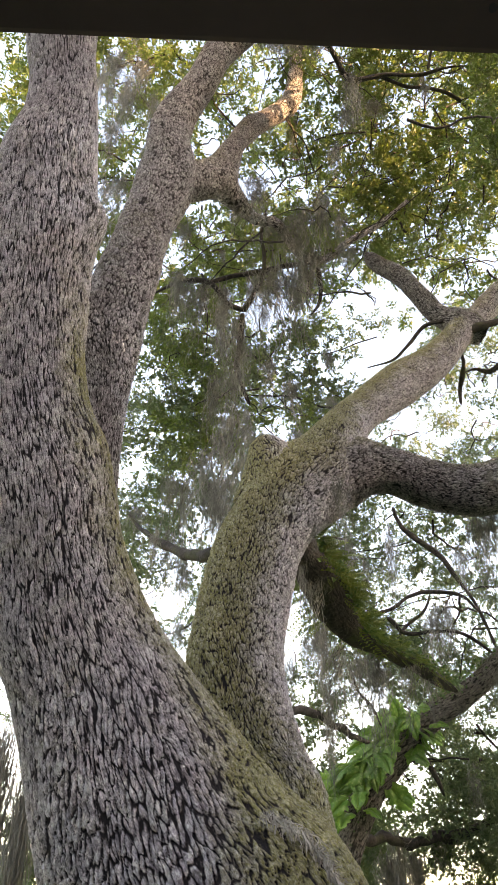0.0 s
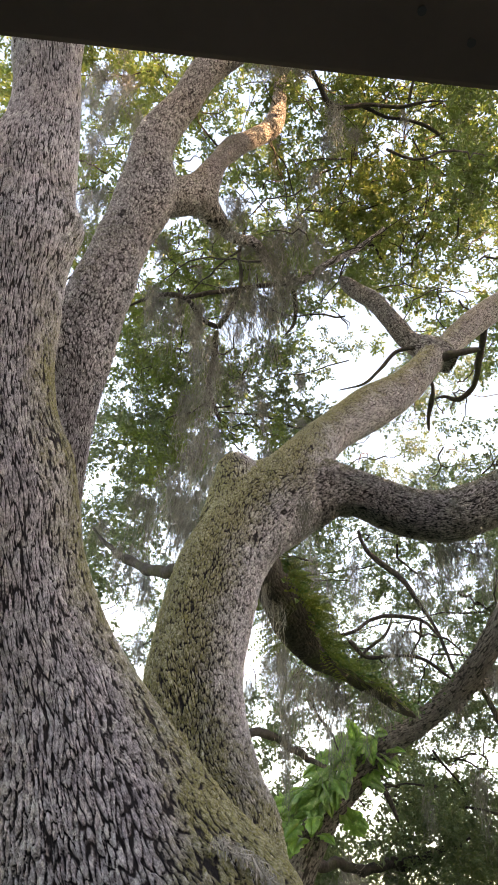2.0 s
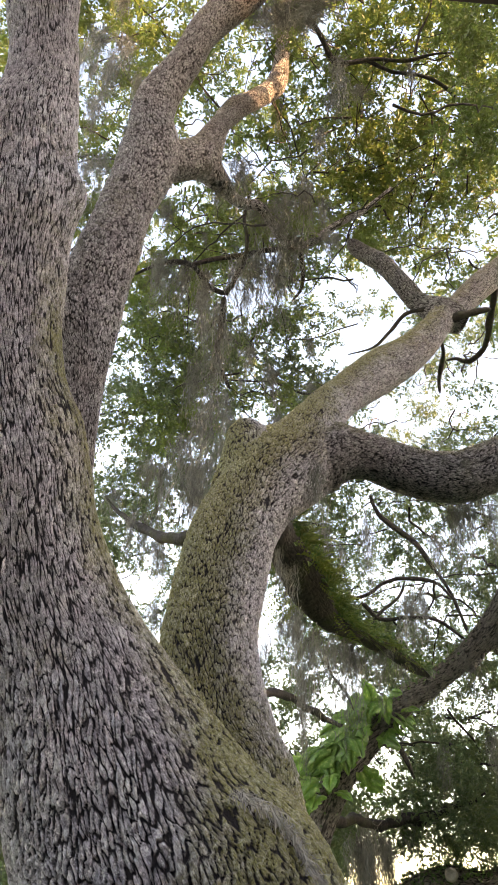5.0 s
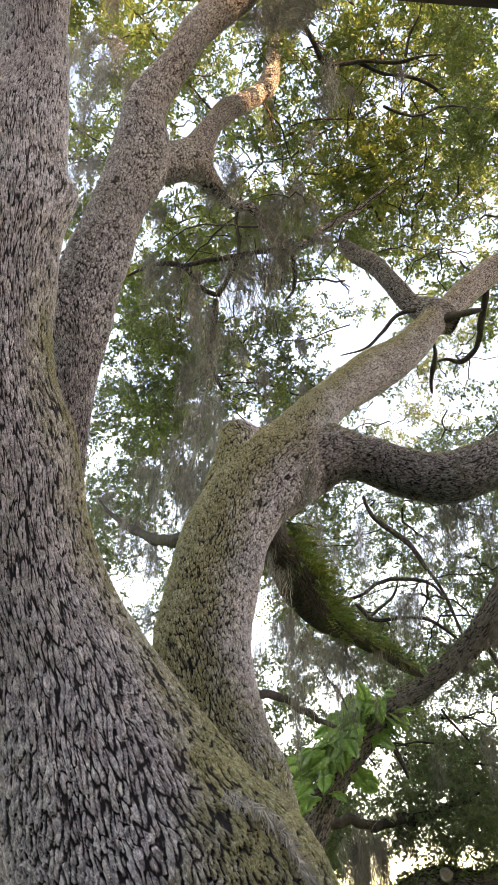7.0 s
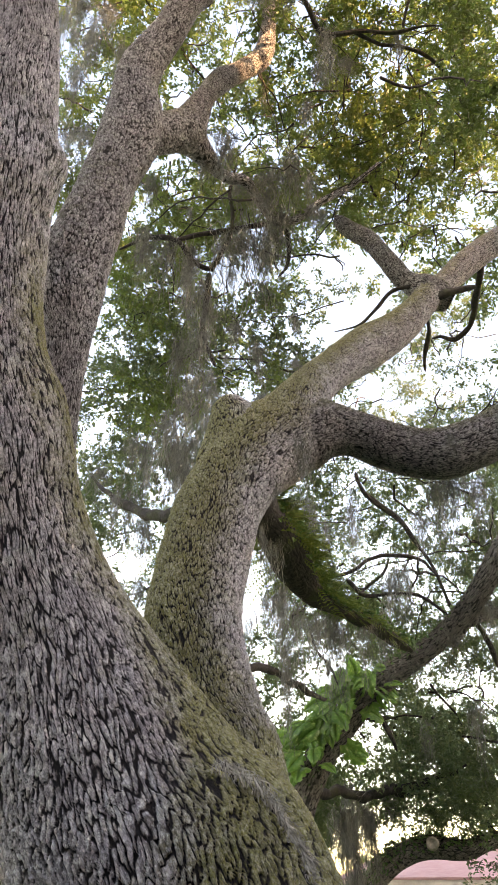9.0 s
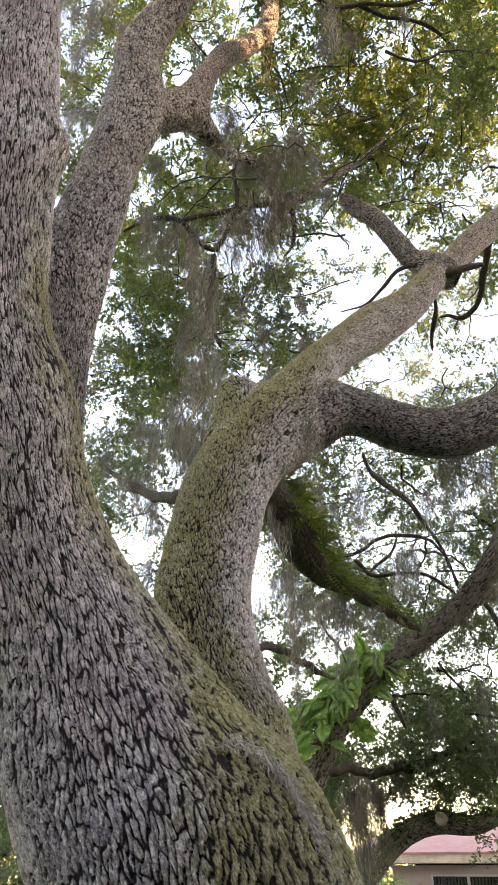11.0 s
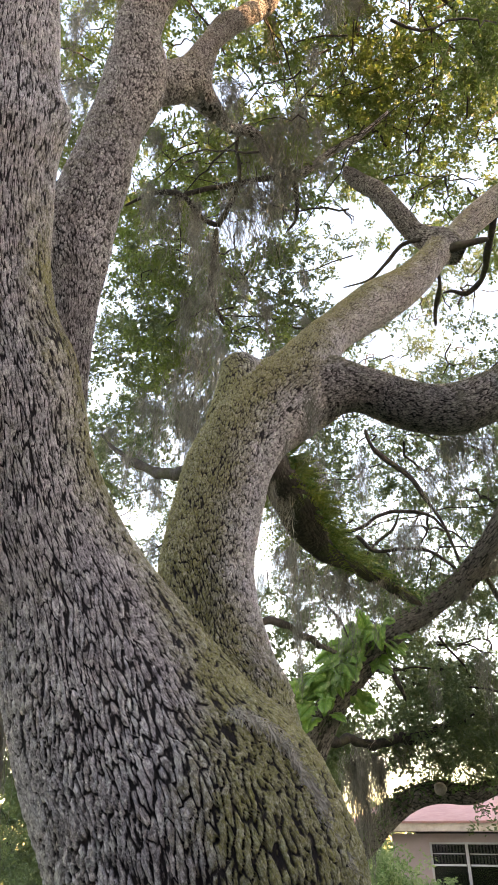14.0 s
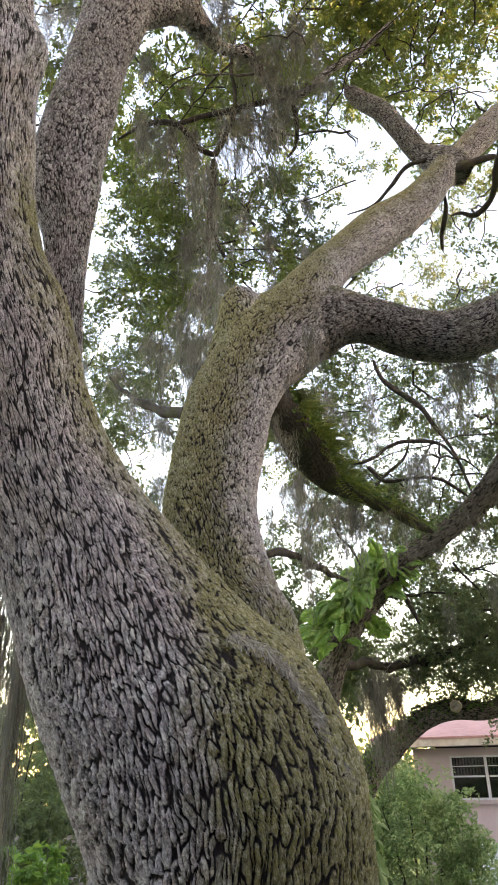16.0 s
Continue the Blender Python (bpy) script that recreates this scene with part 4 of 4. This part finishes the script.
coat("ivy", LIMB_FERN, 0.06, 0.98, 480, 0.05, IVY_LEAF, "small dark leaves among the fern on a limb", 0.08, -0.1)

# ---- spanish moss ----
def moss_mesh(seed, strands=100, segs=11, curl=0.16):
    """A hanging curtain of thin curling strands, one metre long, one wide at the top."""
    gen = np.random.default_rng(seed)
    x0 = gen.normal(0, 0.20, strands)
    y0 = gen.normal(0, 0.20, strands)
    length = np.clip(gen.beta(1.3, 1.7, strands) * 1.25 * np.exp(-5.0 * x0 ** 2), 0.08, 1.15)
    z0 = gen.normal(0.0, 0.07, strands) - 0.25 * np.abs(x0)
    k = np.linspace(0, 1, segs)
    tuft = gen.normal(0, 0.24, (7, 2))
    pick = gen.integers(0, 7, strands)
    pull = gen.uniform(0.6, 1.0, strands)
    x = x0[:, None] + (tuft[pick, 0] - x0)[:, None] * (pull[:, None] * k[None] ** 0.8)
    y = y0[:, None] + (tuft[pick, 1] - y0)[:, None] * (pull[:, None] * k[None] ** 0.8)
    z = z0[:, None] - length[:, None] * k[None]
    walk_x = np.cumsum(gen.normal(0, curl * 0.5, x.shape), axis=1)
    walk_y = np.cumsum(gen.normal(0, curl * 0.5, x.shape), axis=1)
    x = x + walk_x * 0.6 + gen.normal(0, curl * 0.35, x.shape)
    y = y + walk_y * 0.6 + gen.normal(0, curl * 0.35, x.shape)
    c = np.stack([x, y, z + gen.normal(0, 0.012, x.shape)], -1)
    ang = gen.uniform(0, np.pi, (strands, 1))
    w = (0.0095 * (1 - 0.5 * k))[None] * gen.uniform(0.6, 1.4, (strands, 1))
    off = np.stack([np.cos(ang) * w, np.sin(ang) * w, 0 * w], -1)
    v = np.stack([c - off, c + off], 2).reshape(-1, 3)
    i, j = np.meshgrid(np.arange(strands), np.arange(segs - 1), indexing="ij")
    a = (i * segs + j) * 2
    f = np.stack([a, a + 1, a + 3, a + 2], -1).reshape(-1, 4)
    return mesh_data("spanish_moss", v, f, MOSS_STRAND)


MOSS = [moss_mesh(900 + k) for k in range(8)]
MOSS_BIG = [moss_mesh(950 + k, 300, 18, 0.07) for k in range(2)]
g5 = np.random.default_rng(505)


def hang(rows, label, group, meshes=MOSS, more=0, drift=0.5):
    for x, y, z, length, width in rows:
        for k in range(1 + more):
            o = new("spanish_moss", meshes[int(g5.integers(len(meshes)))])
            dx, dy, dz = (g5.normal(0, drift, 3) * [0.5, 1, 0.35] if k else np.zeros(3))
            s = g5.uniform(0.4, 0.8) if k else 1.0
            o.matrix_world = pose(x + dx, y + dy, z + dz, 0, 0, g5.uniform(0, 360)) @ Matrix.Diagonal((width * 1.2 * s, width * 1.2 * s, length * s, 1))
            tagged(o, label, "moss", group)


hang(MOSS_HANGING_LIMB, "grey curtain of spanish moss on a hanging dead branch", "moss on the hanging branch", more=1)
hang(MOSS_LEFT_LIMB, "grey tuft of spanish moss below a high limb", "moss on the high limb", more=1)
hang(MOSS_MAIN_TRUNK, "wispy grey spanish moss near the main trunk", "moss near the main trunk", more=1, drift=0.4)
hang(MOSS_SECOND_TRUNK, "grey-green spanish moss behind the second trunk", "moss behind the second trunk", more=1)
hang(MOSS_FERN_LIMB, "thin grey spanish moss under the fern-covered limb", "moss under the fern limb", more=1, drift=0.4)
hang(MOSS_FAR_OAK, "grey spanish moss hanging from far oak limbs", "moss on the far oaks")
hang(MOSS_BELOW, "long pale spanish moss hanging low beside a trunk", "low hanging moss", MOSS_BIG)

# ---- climbing plant on the leaning trunk ----
def big_leaf_bm(gen, slits=2):
    """A broad heart-shaped leaf with a raised midrib, wavy margin and slits, one metre long."""
    bm = bmesh.new()
    n = 12
    mid = []
    for i in range(n + 1):
        t = i / n
        mid.append(bm.verts.new((0, t, -0.36 * t * t + 0.08 * math.sin(t * 3))))
    for sg in (1, -1):
        cut = set(gen.choice(np.arange(3, n - 1), slits, replace=False).tolist())
        prev = None
        for i in range(n + 1):
            t = i / n
            w = 0.40 * (math.sin(math.pi * min(1, t * 0.93 + 0.07)) ** 0.62) * (1.15 - 0.45 * t)
            back = -0.13 * (1 - t) ** 3
            half = bm.verts.new((sg * w * 0.55, t + back * 0.5 + 0.02, mid[i].co.z + 0.055 * w + 0.015))
            k = 0.62 if i in cut else 1.0
            edge = bm.verts.new((sg * w * k, t + back, mid[i].co.z - 0.10 * w + 0.03 * math.sin(7 * t + sg)))
            if prev:
                bm.faces.new((mid[i - 1], mid[i], half, prev[0]))
                bm.faces.new((prev[0], half, edge, prev[1]))
            prev = (half, edge)
    for fc in bm.faces:
        fc.smooth = True
    return bm


g6 = np.random.default_rng(606)
climber = thing("climbing_plant", (1.0, 8.75, 5.3), "climbing plant with large variegated green leaves on a leaning trunk", "climber")
leaf_meshes = []
for k in range(3):
    me = bpy.data.meshes.new("leaf")
    bmx = big_leaf_bm(g6)
    bmx.to_mesh(me)
    bmx.free()
    me.materials.append(POTHOS)
    leaf_meshes.append(me)
res, arc = smooth_path(FAR_TRUNK, 0.02)
seat = res[(res[:, 2] > 5.6) & (res[:, 2] < 6.65)]
stem_rows = [(*(q[:3] + np.array([-0.02, -1, 0.25]) * q[3] * 1.02), 0.018) for q in seat[::9]]
twig("stem", stem_rows, climber, IVY_STEM, 8, 0.1, 3)
for k in range(84):
    q = seat[int(g6.integers(len(seat)))]
    left = g6.random() < 0.82
    out = np.array([-0.85 if left else 0.75, -0.75, 0.30 if left else 0.05]) + g6.normal(0, 0.35, 3)
    out /= np.linalg.norm(out)
    root = q[:3] + out * (q[3] + g6.uniform(0.02, 0.30 if left else 0.12))
    d = Vector(out * [1, 0.5, 0.4] + g6.normal(0, 0.4, 3) - np.array([0, 0, 0.5])).normalized()
    nor = Vector(np.array([-0.1, -0.75, 0.6]) + g6.normal(0, 0.3, 3)).normalized()
    xv = d.cross(nor).normalized()
    zv = xv.cross(d)
    o = new("leaf", leaf_meshes[k % 3])
    s = g6.uniform(0.15, 0.34)
    o.matrix_world = Matrix.Translation(root) @ Matrix((xv, d, zv)).transposed().to_4x4() @ Matrix.Diagonal((s, s, s, 1))
    child(o, climber)


# ---- small growth on the main trunk ----
def on_trunk(path, z, turn, lift=0.0):
    """A place on a limb's surface at height z; turn: degrees round it from the side that faces the landing, to the right."""
    res, s = smooth_path(path, 0.02)
    q = res[np.argmin(np.abs(res[:, 2] - z))]
    a = radians(turn)
    out = np.array([math.sin(a), -math.cos(a), 0.0])
    return q[:3] + out * (q[3] + lift), out


def wisp_rows(at, out, n, reach, width, gen, down=0.4):
    """Thin pale curling strands of a tuft, as rows of ribbon corners."""
    rows_v = []
    for k in range(n):
        w = out * 0.8 + gen.normal(0, 0.7, 3) - np.array([0, 0, down])
        w /= np.linalg.norm(w)
        L = reach * gen.uniform(0.4, 1.0)
        t = np.linspace(0, 1, 7)[:, None]
        bend = gen.normal(0, 0.35, 3)
        c = at + gen.normal(0, 0.02, 3) + w * t * L + bend * t ** 2 * L - np.array([0, 0, 0.5]) * t ** 2 * L * down
        side = np.cross(w, gen.normal(0, 1, 3))
        side /= np.linalg.norm(side) + 1e-9
        hw = width * (1 - 0.8 * t)
        rows_v.append(np.stack([c - side * hw, c + side * hw], 1).reshape(-1, 3))
    return rows_v


def wisps(name, rows_v, label, category, kind=""):
    k = np.arange(len(rows_v))[:, None] * 14 + np.arange(6)[None] * 2
    f = np.stack([k, k + 1, k + 3, k + 2], -1).reshape(-1, 4)
    return tagged(new(name, mesh_data(name, np.vstack(rows_v), f, PALE_MOSS)), label, category, kind=kind)


def on_bark(az, el):
    """Where a bearing from the landing meets the bark of the two trunks."""
    line = toward(np.full(600, az), np.full(600, el), np.linspace(1.6, 4.2, 600))
    gap = np.minimum(away(line, TRUNK_MAIN), away(line, TRUNK_SECOND))
    return line[max(int(np.argmax(gap < 0.012)) - 1, 0)]


for az, el, reach, count in ((-2.88, 5.14, 0.075, 30), (-4.03, 1.30, 0.08, 18), (-1.19, -0.71, 0.04, 26), (-0.52, 9.31, 0.05, 14)):
    wisps("air_plant", wisp_rows(on_bark(az, el), np.array([0, -1.0, 0.1]), count, reach * 0.8, 0.0007, g6), "small pale wiry air plant clinging to bark", "air plant", "stuff")

tuft_rows = []
for k in range(60):
    at = np.array(KNOTS[0][:3]) + g6.normal(0, 1, 3) * [0.07, 0.06, 0.13] + np.array([0.0, -0.06, 0.0])
    tuft_rows += wisp_rows(at, np.array([0.5, -0.8, -0.2]), 12, 0.06, 0.0018, g6)
wisps("lichen", tuft_rows, "pale grey-green beard lichen on a trunk knot", "lichen", "stuff")

SEAM = [(-0.30, 9.11), (2.30, 7.90), (3.98, 6.18), (4.97, 4.29), (6.33, 2.72), (5.75, 2.51), (7.37, -0.28), (8.07, -1.62)]
seam_rows = [on_bark(np.interp(k / 45, np.linspace(0, 1, len(SEAM)), [q[0] for q in SEAM]), np.interp(k / 45, np.linspace(0, 1, len(SEAM)), [q[1] for q in SEAM])) for k in range(46)]
vs, fs = [], []
for c in seam_rows:
    for k in range(38):
        w = np.array([0.45, -0.10, -0.9]) + g6.normal(0, 0.5, 3)
        w /= np.linalg.norm(w)
        L = g6.uniform(0.010, 0.038)
        t = np.linspace(0, 1, 5)[:, None]
        line = c + g6.normal(0, 0.010, 3) + w * t * L + g6.normal(0, 0.3, 3) * t ** 2 * L
        side = np.cross(w, g6.normal(0, 1, 3))
        side /= np.linalg.norm(side) + 1e-9
        b = len(vs) * 10
        vs.append(np.stack([line - side * 0.0013, line + side * 0.0013], 1).reshape(-1, 3))
        i = b + np.arange(4) * 2
        fs.append(np.stack([i, i + 1, i + 3, i + 2], 1))
tagged(new("spanish_moss", mesh_data("spanish_moss", np.vstack(vs), np.vstack(fs), PALE_MOSS)), "strip of pale moss lying in the seam between two trunks", "moss")

# ivy up the shaded flank of the main trunk
rows = []
for k in range(260):
    z = g6.uniform(2.6, 4.4)
    at, out = on_trunk(TRUNK_MAIN, z, g6.normal(92, 9), 0.01)
    d = out * 0.6 + np.array([0, 0, -1.0]) + g6.normal(0, 0.35, 3)
    rows.append((at[None], d[None], (out + g6.normal(0, 0.3, 3))[None], np.array([g6.uniform(0.03, 0.065)])))
p, d, nor, size = joined(rows)
tagged(new("ivy", leaf_mesh("ivy", p, d, nor, size, size * 0.5, SHRUB_LEAF)), "light green creeper on the flank of a mossy trunk", "ivy", kind="stuff")


# ---- shrubs and garden beyond ----
def shrub(name, at, height, width, n, leaf, mat, label, gen, stems=6, slim=0.42, flat=0.8):
    """Several bowed stems and a loose crown of small leaves."""
    t = thing(name, at, label, "shrub")
    base = np.array(at, float)
    heads = []
    for k in range(stems):
        a = gen.uniform(0, 2 * np.pi)
        lean = gen.uniform(0.15, 0.5) * width
        top = base + [math.cos(a) * lean, math.sin(a) * lean * flat, height * gen.uniform(0.7, 0.95)]
        midp = base * 0.5 + top * 0.5 + [0, 0, 0.1 * height]
        twig("stem", [(*base, 0.05), (*midp, 0.035), (*top, 0.012)], t, None, 7, 0.1, k)
    u = gen.normal(0, 1, (n, 3))
    u /= np.linalg.norm(u, axis=1)[:, None]
    r = gen.uniform(0.35, 1.0, n)[:, None] ** 0.5 * (1 + 0.18 * np.sin(5 * u[:, :1] + 3 * u[:, 2:]))
    c = base + [0, 0, height * 0.58] + u * r * [width * 0.5, width * 0.5 * flat, height * 0.42]
    crown("foliage", c, 4, 15, 0.30, leaf, mat, t, 0.22, gen, slim)
    return t


g7 = np.random.default_rng(707)
shrub("shrub", (2.9, 15.0, 0), 4.4, 2.9, 520, 0.095, SHRUB_LEAF, "tall loose green shrub in front of a mauve wall", g7)
shrub("shrub", (4.75, 16.1, 0), 2.75, 1.4, 120, 0.085, SHRUB_LEAF, "small light green shrub beside a metal awning", g7, 4)
shrub("shrub", (-3.35, 12.2, 0), 3.0, 2.0, 150, 0.15, BROAD_LEAF, "broad-leaved green shrub before a brown shingle roof", g7, 5, 0.6)
shrub("shrub", (-4.6, 25.0, 0), 4.6, 6.5, 220, 0.17, FAR_LEAF, "dark green hedge-like shrub behind a low house", g7, 8)
shrub("shrub", (-8.5, 26.0, 0), 8.0, 7.0, 260, 0.19, FAR_LEAF, "dark green garden shrub with shaded leaves", g7, 8)
shrub("shrub", (-5.4, 17.2, 0), 4.0, 3.4, 260, 0.13, FAR_LEAF, "dark green shrub beside a low house", g7, 7)
shrub("shrub", (-3.9, 22.5, 0), 6.6, 4.6, 280, 0.17, FAR_LEAF, "tall dark green shrub beyond the lawn", g7, 8)
shrub("shrub", (0.8, 24.0, 0), 5.2, 5.0, 200, 0.16, FAR_LEAF, "dark shrub growing at the corner of a house", g7, 8)

# woods that close the view beyond the gardens
g9 = np.random.default_rng(909)
belt = np.stack([g9.uniform(-70, 70, 520), g9.uniform(46, 60, 520), np.zeros(520)], 1)
belt[:, 2] = g9.uniform(0.0, 1.0, 520) * (4.2 + 1.6 * np.sin(belt[:, 0] * 0.21) + 1.0 * np.sin(belt[:, 0] * 0.57 + 1) + np.clip(-belt[:, 0] - 4, 0, 4))
p, d, nor, size = sprays(belt, 8, 11, 1.6, 0.62, 2.0, gen=g9)
tagged(new("woods", leaf_mesh("woods", p, d, nor, size, size * 0.6, FAR_LEAF)), "dark band of trees beyond the gardens", "trees", kind="stuff")

# ---- the landing from which one looks ----
HOME_TURN = pose(0, 0.25, 0, 0, 0, math.degrees(math.atan(0.05)))


def home_box(name, size, at, mat, label, category, kind="structure", bevel=0.0):
    return tagged(part(name, box_bm(size, HOME_TURN @ Matrix.Translation(at), bevel), mat, None), label, category, kind=kind)


home_box("floor", (16, 1.75, 0.2), (0, -0.80, 2.65), CONCRETE, "plain concrete landing floor", "floor")
home_box("wall_south", (16, 0.25, 5.6), (0, -1.8, 2.8), WALL_PINK, "plain painted wall behind the landing", "wall")
home_box("ceiling", (16, 1.45, 0.12), (0, -0.945, 5.17), DARK_WOOD, "dark painted soffit over the landing", "ceiling")
home_box("trim", (16, 0.2, 0.24), (0, -0.1, 5.22), DARK_WOOD, "dark wooden eave beam with small holes", "beam", bevel=0.006)
home_box("roof_slab", (17, 8.0, 0.18), (0, -4.1, 5.72), SHINGLE, "plain flat roof over the landing", "roof")
home_box("wall_far", (60, 0.4, 11.0), (0, -14, 5.5), SHINGLE, "plain far wall closing the court", "wall")

beam = bpy.data.objects["trim"]
for xx, yy in ((-0.24, -0.07), (-0.18, -0.05), (0.05, -0.09), (0.12, -0.06), (0.17, -0.04), (0.30, -0.05), (0.34, -0.11)):
    hole = bmesh.new()
    bmesh.ops.create_cone(hole, cap_ends=True, segments=10, radius1=0.004, radius2=0.0035, depth=0.003)
    bmesh.ops.transform(hole, matrix=HOME_TURN @ Matrix.Translation((xx, yy, 5.0985)), verts=hole.verts)
    part("nail_head", hole, DARK_ROOM, beam)
home_box("wall_east", (0.4, 125, 21.8), (40, -62, 10.9), SHINGLE, "plain wall closing the court", "wall")
home_box("wall_west", (0.4, 17, 2.4), (-10.5, -6, 1.2), SHINGLE, "plain wall beside the landing", "wall")

# ---- house across the lawn ----
HOUSE_AT = Vector((5.48, 22.39, 0))
HOUSE = pose(5.48, 22.39, 0, 0, 0, -21.97)


def hb(size, at, bevel=0.0):
    return box_bm(size, HOUSE @ Matrix.Translation(at), bevel)


house = thing("apartment_building", HOUSE_AT, "two-storey mauve apartment building with a low red roof", "building")
LEFT, RIGHT, TOP = -1.05, 11.0, 4.66
W0, W1, WB, WT = 0.0, 2.0, 3.30, 4.45
# wall of four pieces round the window
part("wall", hb((W0 - LEFT, 0.22, TOP), ((LEFT + W0) / 2, 0.11, TOP / 2)), WALL_PINK, house)
part("wall", hb((RIGHT - W1, 0.22, TOP), ((RIGHT + W1) / 2, 0.11, TOP / 2)), WALL_PINK, house)
part("wall", hb((W1 - W0, 0.22, WB), ((W0 + W1) / 2, 0.11, WB / 2)), WALL_PINK, house)
part("wall", hb((W1 - W0, 0.22, TOP - WT), ((W0 + W1) / 2, 0.11, (TOP + WT) / 2)), WALL_PINK, house)
part("wall", hb((0.22, 8, TOP), (LEFT + 0.11, 4.22, TOP / 2)), WALL_PINK, house)
part("soffit", hb((RIGHT - LEFT + 2.2, 0.62, 0.20), ((LEFT + RIGHT) / 2, -0.31, TOP + 0.14)), WALL_PINK, house, "mauve soffit board")
part("fascia", hb((RIGHT - LEFT + 2.2, 0.05, 0.24), ((LEFT + RIGHT) / 2, -0.645, TOP + 0.17), 0.006), FASCIA, house, "cream fascia board with rust stains")
rb = bmesh.new()
x0, x1, y0, zr = LEFT - 1.12, RIGHT + 0.6, -0.70, TOP + 0.30
ridge, rise = 4.4, 1.05
pts = [(x0, y0, zr), (x1, y0, zr), (x1, ridge, zr + rise), (x0 + 0.9, ridge, zr + rise), (x0, 2 * ridge, zr), (x1, 2 * ridge, zr)]
top = [rb.verts.new(HOUSE @ Vector(q)) for q in pts]
bot = [rb.verts.new(HOUSE @ Vector((q[0], q[1], q[2] - 0.06))) for q in pts]
for ids in ((0, 1, 2, 3), (3, 2, 5, 4), (0, 3, 4)):
    rb.faces.new([top[i] for i in ids])
    rb.faces.new([bot[i] for i in reversed(ids)])
for a, b in ((0, 1), (1, 2), (2, 5), (5, 4), (4, 0)):
    rb.faces.new((top[a], bot[a], bot[b], top[b]))
bmesh.ops.recalc_face_normals(rb, faces=rb.faces)
part("roof", rb, ROOF_RED, house, "faded red flat-looking roof")

window = new("window")
window.location = HOUSE @ Vector((1, 0, WB))
window.parent = house
window.matrix_parent_inverse = Matrix.Translation(-HOUSE_AT)
FW = 0.05
ww, hh = W1 - W0, WT - WB
part("window_frame", hb((ww, 0.07, FW), (1, 0.05, WT - FW / 2), 0.004), WHITE_METAL, window)
part("window_frame", hb((ww, 0.07, FW), (1, 0.05, WB + FW / 2), 0.004), WHITE_METAL, window)
for xx in (W0 + FW / 2, 1.0, W1 - FW / 2):
    part("window_frame", hb((FW * (1.5 if xx == 1.0 else 1), 0.075, hh - 2 * FW), (xx, 0.05, (WB + WT) / 2), 0.004), WHITE_METAL, window)
for xx in (0.5, 1.5):
    part("meeting_rail", hb((0.88, 0.06, 0.045), (xx, 0.05, 3.90), 0.004), WHITE_METAL, window)
    part("muntin", hb((0.88, 0.03, 0.02), (xx, 0.045, 4.17)), WHITE_METAL, window)
    for zc, zh in ((3.615, 0.52), (4.16, 0.47)):
        pane = part("pane", hb((0.88, 0.008, zh), (xx, 0.06, zc)), GLASS, window, "dark reflecting window pane")
        pane.visible_shadow = False
    for k in range(10):
        part("blind_slat", hb((0.045, 0.008, 0.50), (xx - 0.40 + k * 0.089, 0.13, 4.15)), BLIND, window)
part("window_sill", hb((ww + 0.16, 0.16, 0.10), (1.0, -0.045, WB - 0.05), 0.008), WALL_PINK, window, "painted sill below the window")
part("room_back", hb((ww + 0.8, 0.05, hh + 0.8), (1, 1.6, 3.87)), DARK_ROOM, house, "dark room behind the glass")
part("room_side", hb((0.05, 1.4, hh + 0.8), (-0.4, 0.95, 3.87)), DARK_ROOM, house)
part("room_side", hb((0.05, 1.4, hh + 0.8), (2.4, 0.95, 3.87)), DARK_ROOM, house)

# ribbed awning over the ground floor
awning = thing("metal_awning", HOUSE @ Vector((3.0, -1.2, 1.9)), "ribbed grey-blue metal awning below a window", "awning")
ab = bmesh.new()
n = 84
row = []
for k in range(n + 1):
    xx = 0.3 + k * 0.07
    zz = 0.018 if k % 4 in (0, 1) else 0.0
    row.append([ab.verts.new(HOUSE @ Vector((xx, yy, 2.22 + yy * 0.27 + zz - dz))) for yy in (0.0, -2.6) for dz in (0, 0.012)])
for a, b in zip(row, row[1:]):
    ab.faces.new((a[0], a[2], b[2], b[0]))
    ab.faces.new((a[1], b[1], b[3], a[3]))
    ab.faces.new((a[2], a[3], b[3], b[2]))
bmesh.ops.recalc_face_normals(ab, faces=ab.faces)
part("canopy", ab, GREY_METAL, awning)
part("gutter", hb((6.0, 0.10, 0.10), (3.25, -2.64, 1.49), 0.01), WHITE_METAL, awning)
for xx in (0.4, 3.2, 6.1):
    part("post", hb((0.07, 0.07, 1.46), (xx, -2.55, 0.73), 0.008), WHITE_METAL, awning)

# low house with a shingle roof
shed = thing("low_house", (-7.0, 19.4, 0), "low house with brown shingle roof and pale fascia", "house")
SH = pose(-4.2, 18.6, 0, 0, 0, 4)


def sb(size, at, bevel=0.0, tilt=0.0):
    return box_bm(size, SH @ Matrix.Translation(at) @ pose(0, 0, 0, tilt, 0, 0), bevel)


part("wall", sb((8, 0.2, 1.66), (-3.6, 0.6, 0.83)), DARK_WOOD, shed, "dark shaded wall")
part("fascia", sb((8.6, 0.06, 0.16), (-3.6, -0.05, 1.78), 0.006), FASCIA, shed, "pale grey fascia board")
part("soffit", sb((8.6, 0.6, 0.04), (-3.6, 0.27, 1.69)), DARK_WOOD, shed)
for k in range(11):
    yy = 0.02 + k * 0.26
    part("roof_course", sb((8.7, 0.29, 0.02), (-3.6, yy + 0.12, 1.895 + k * 0.075), 0.0, 15.5), SHINGLE, shed)
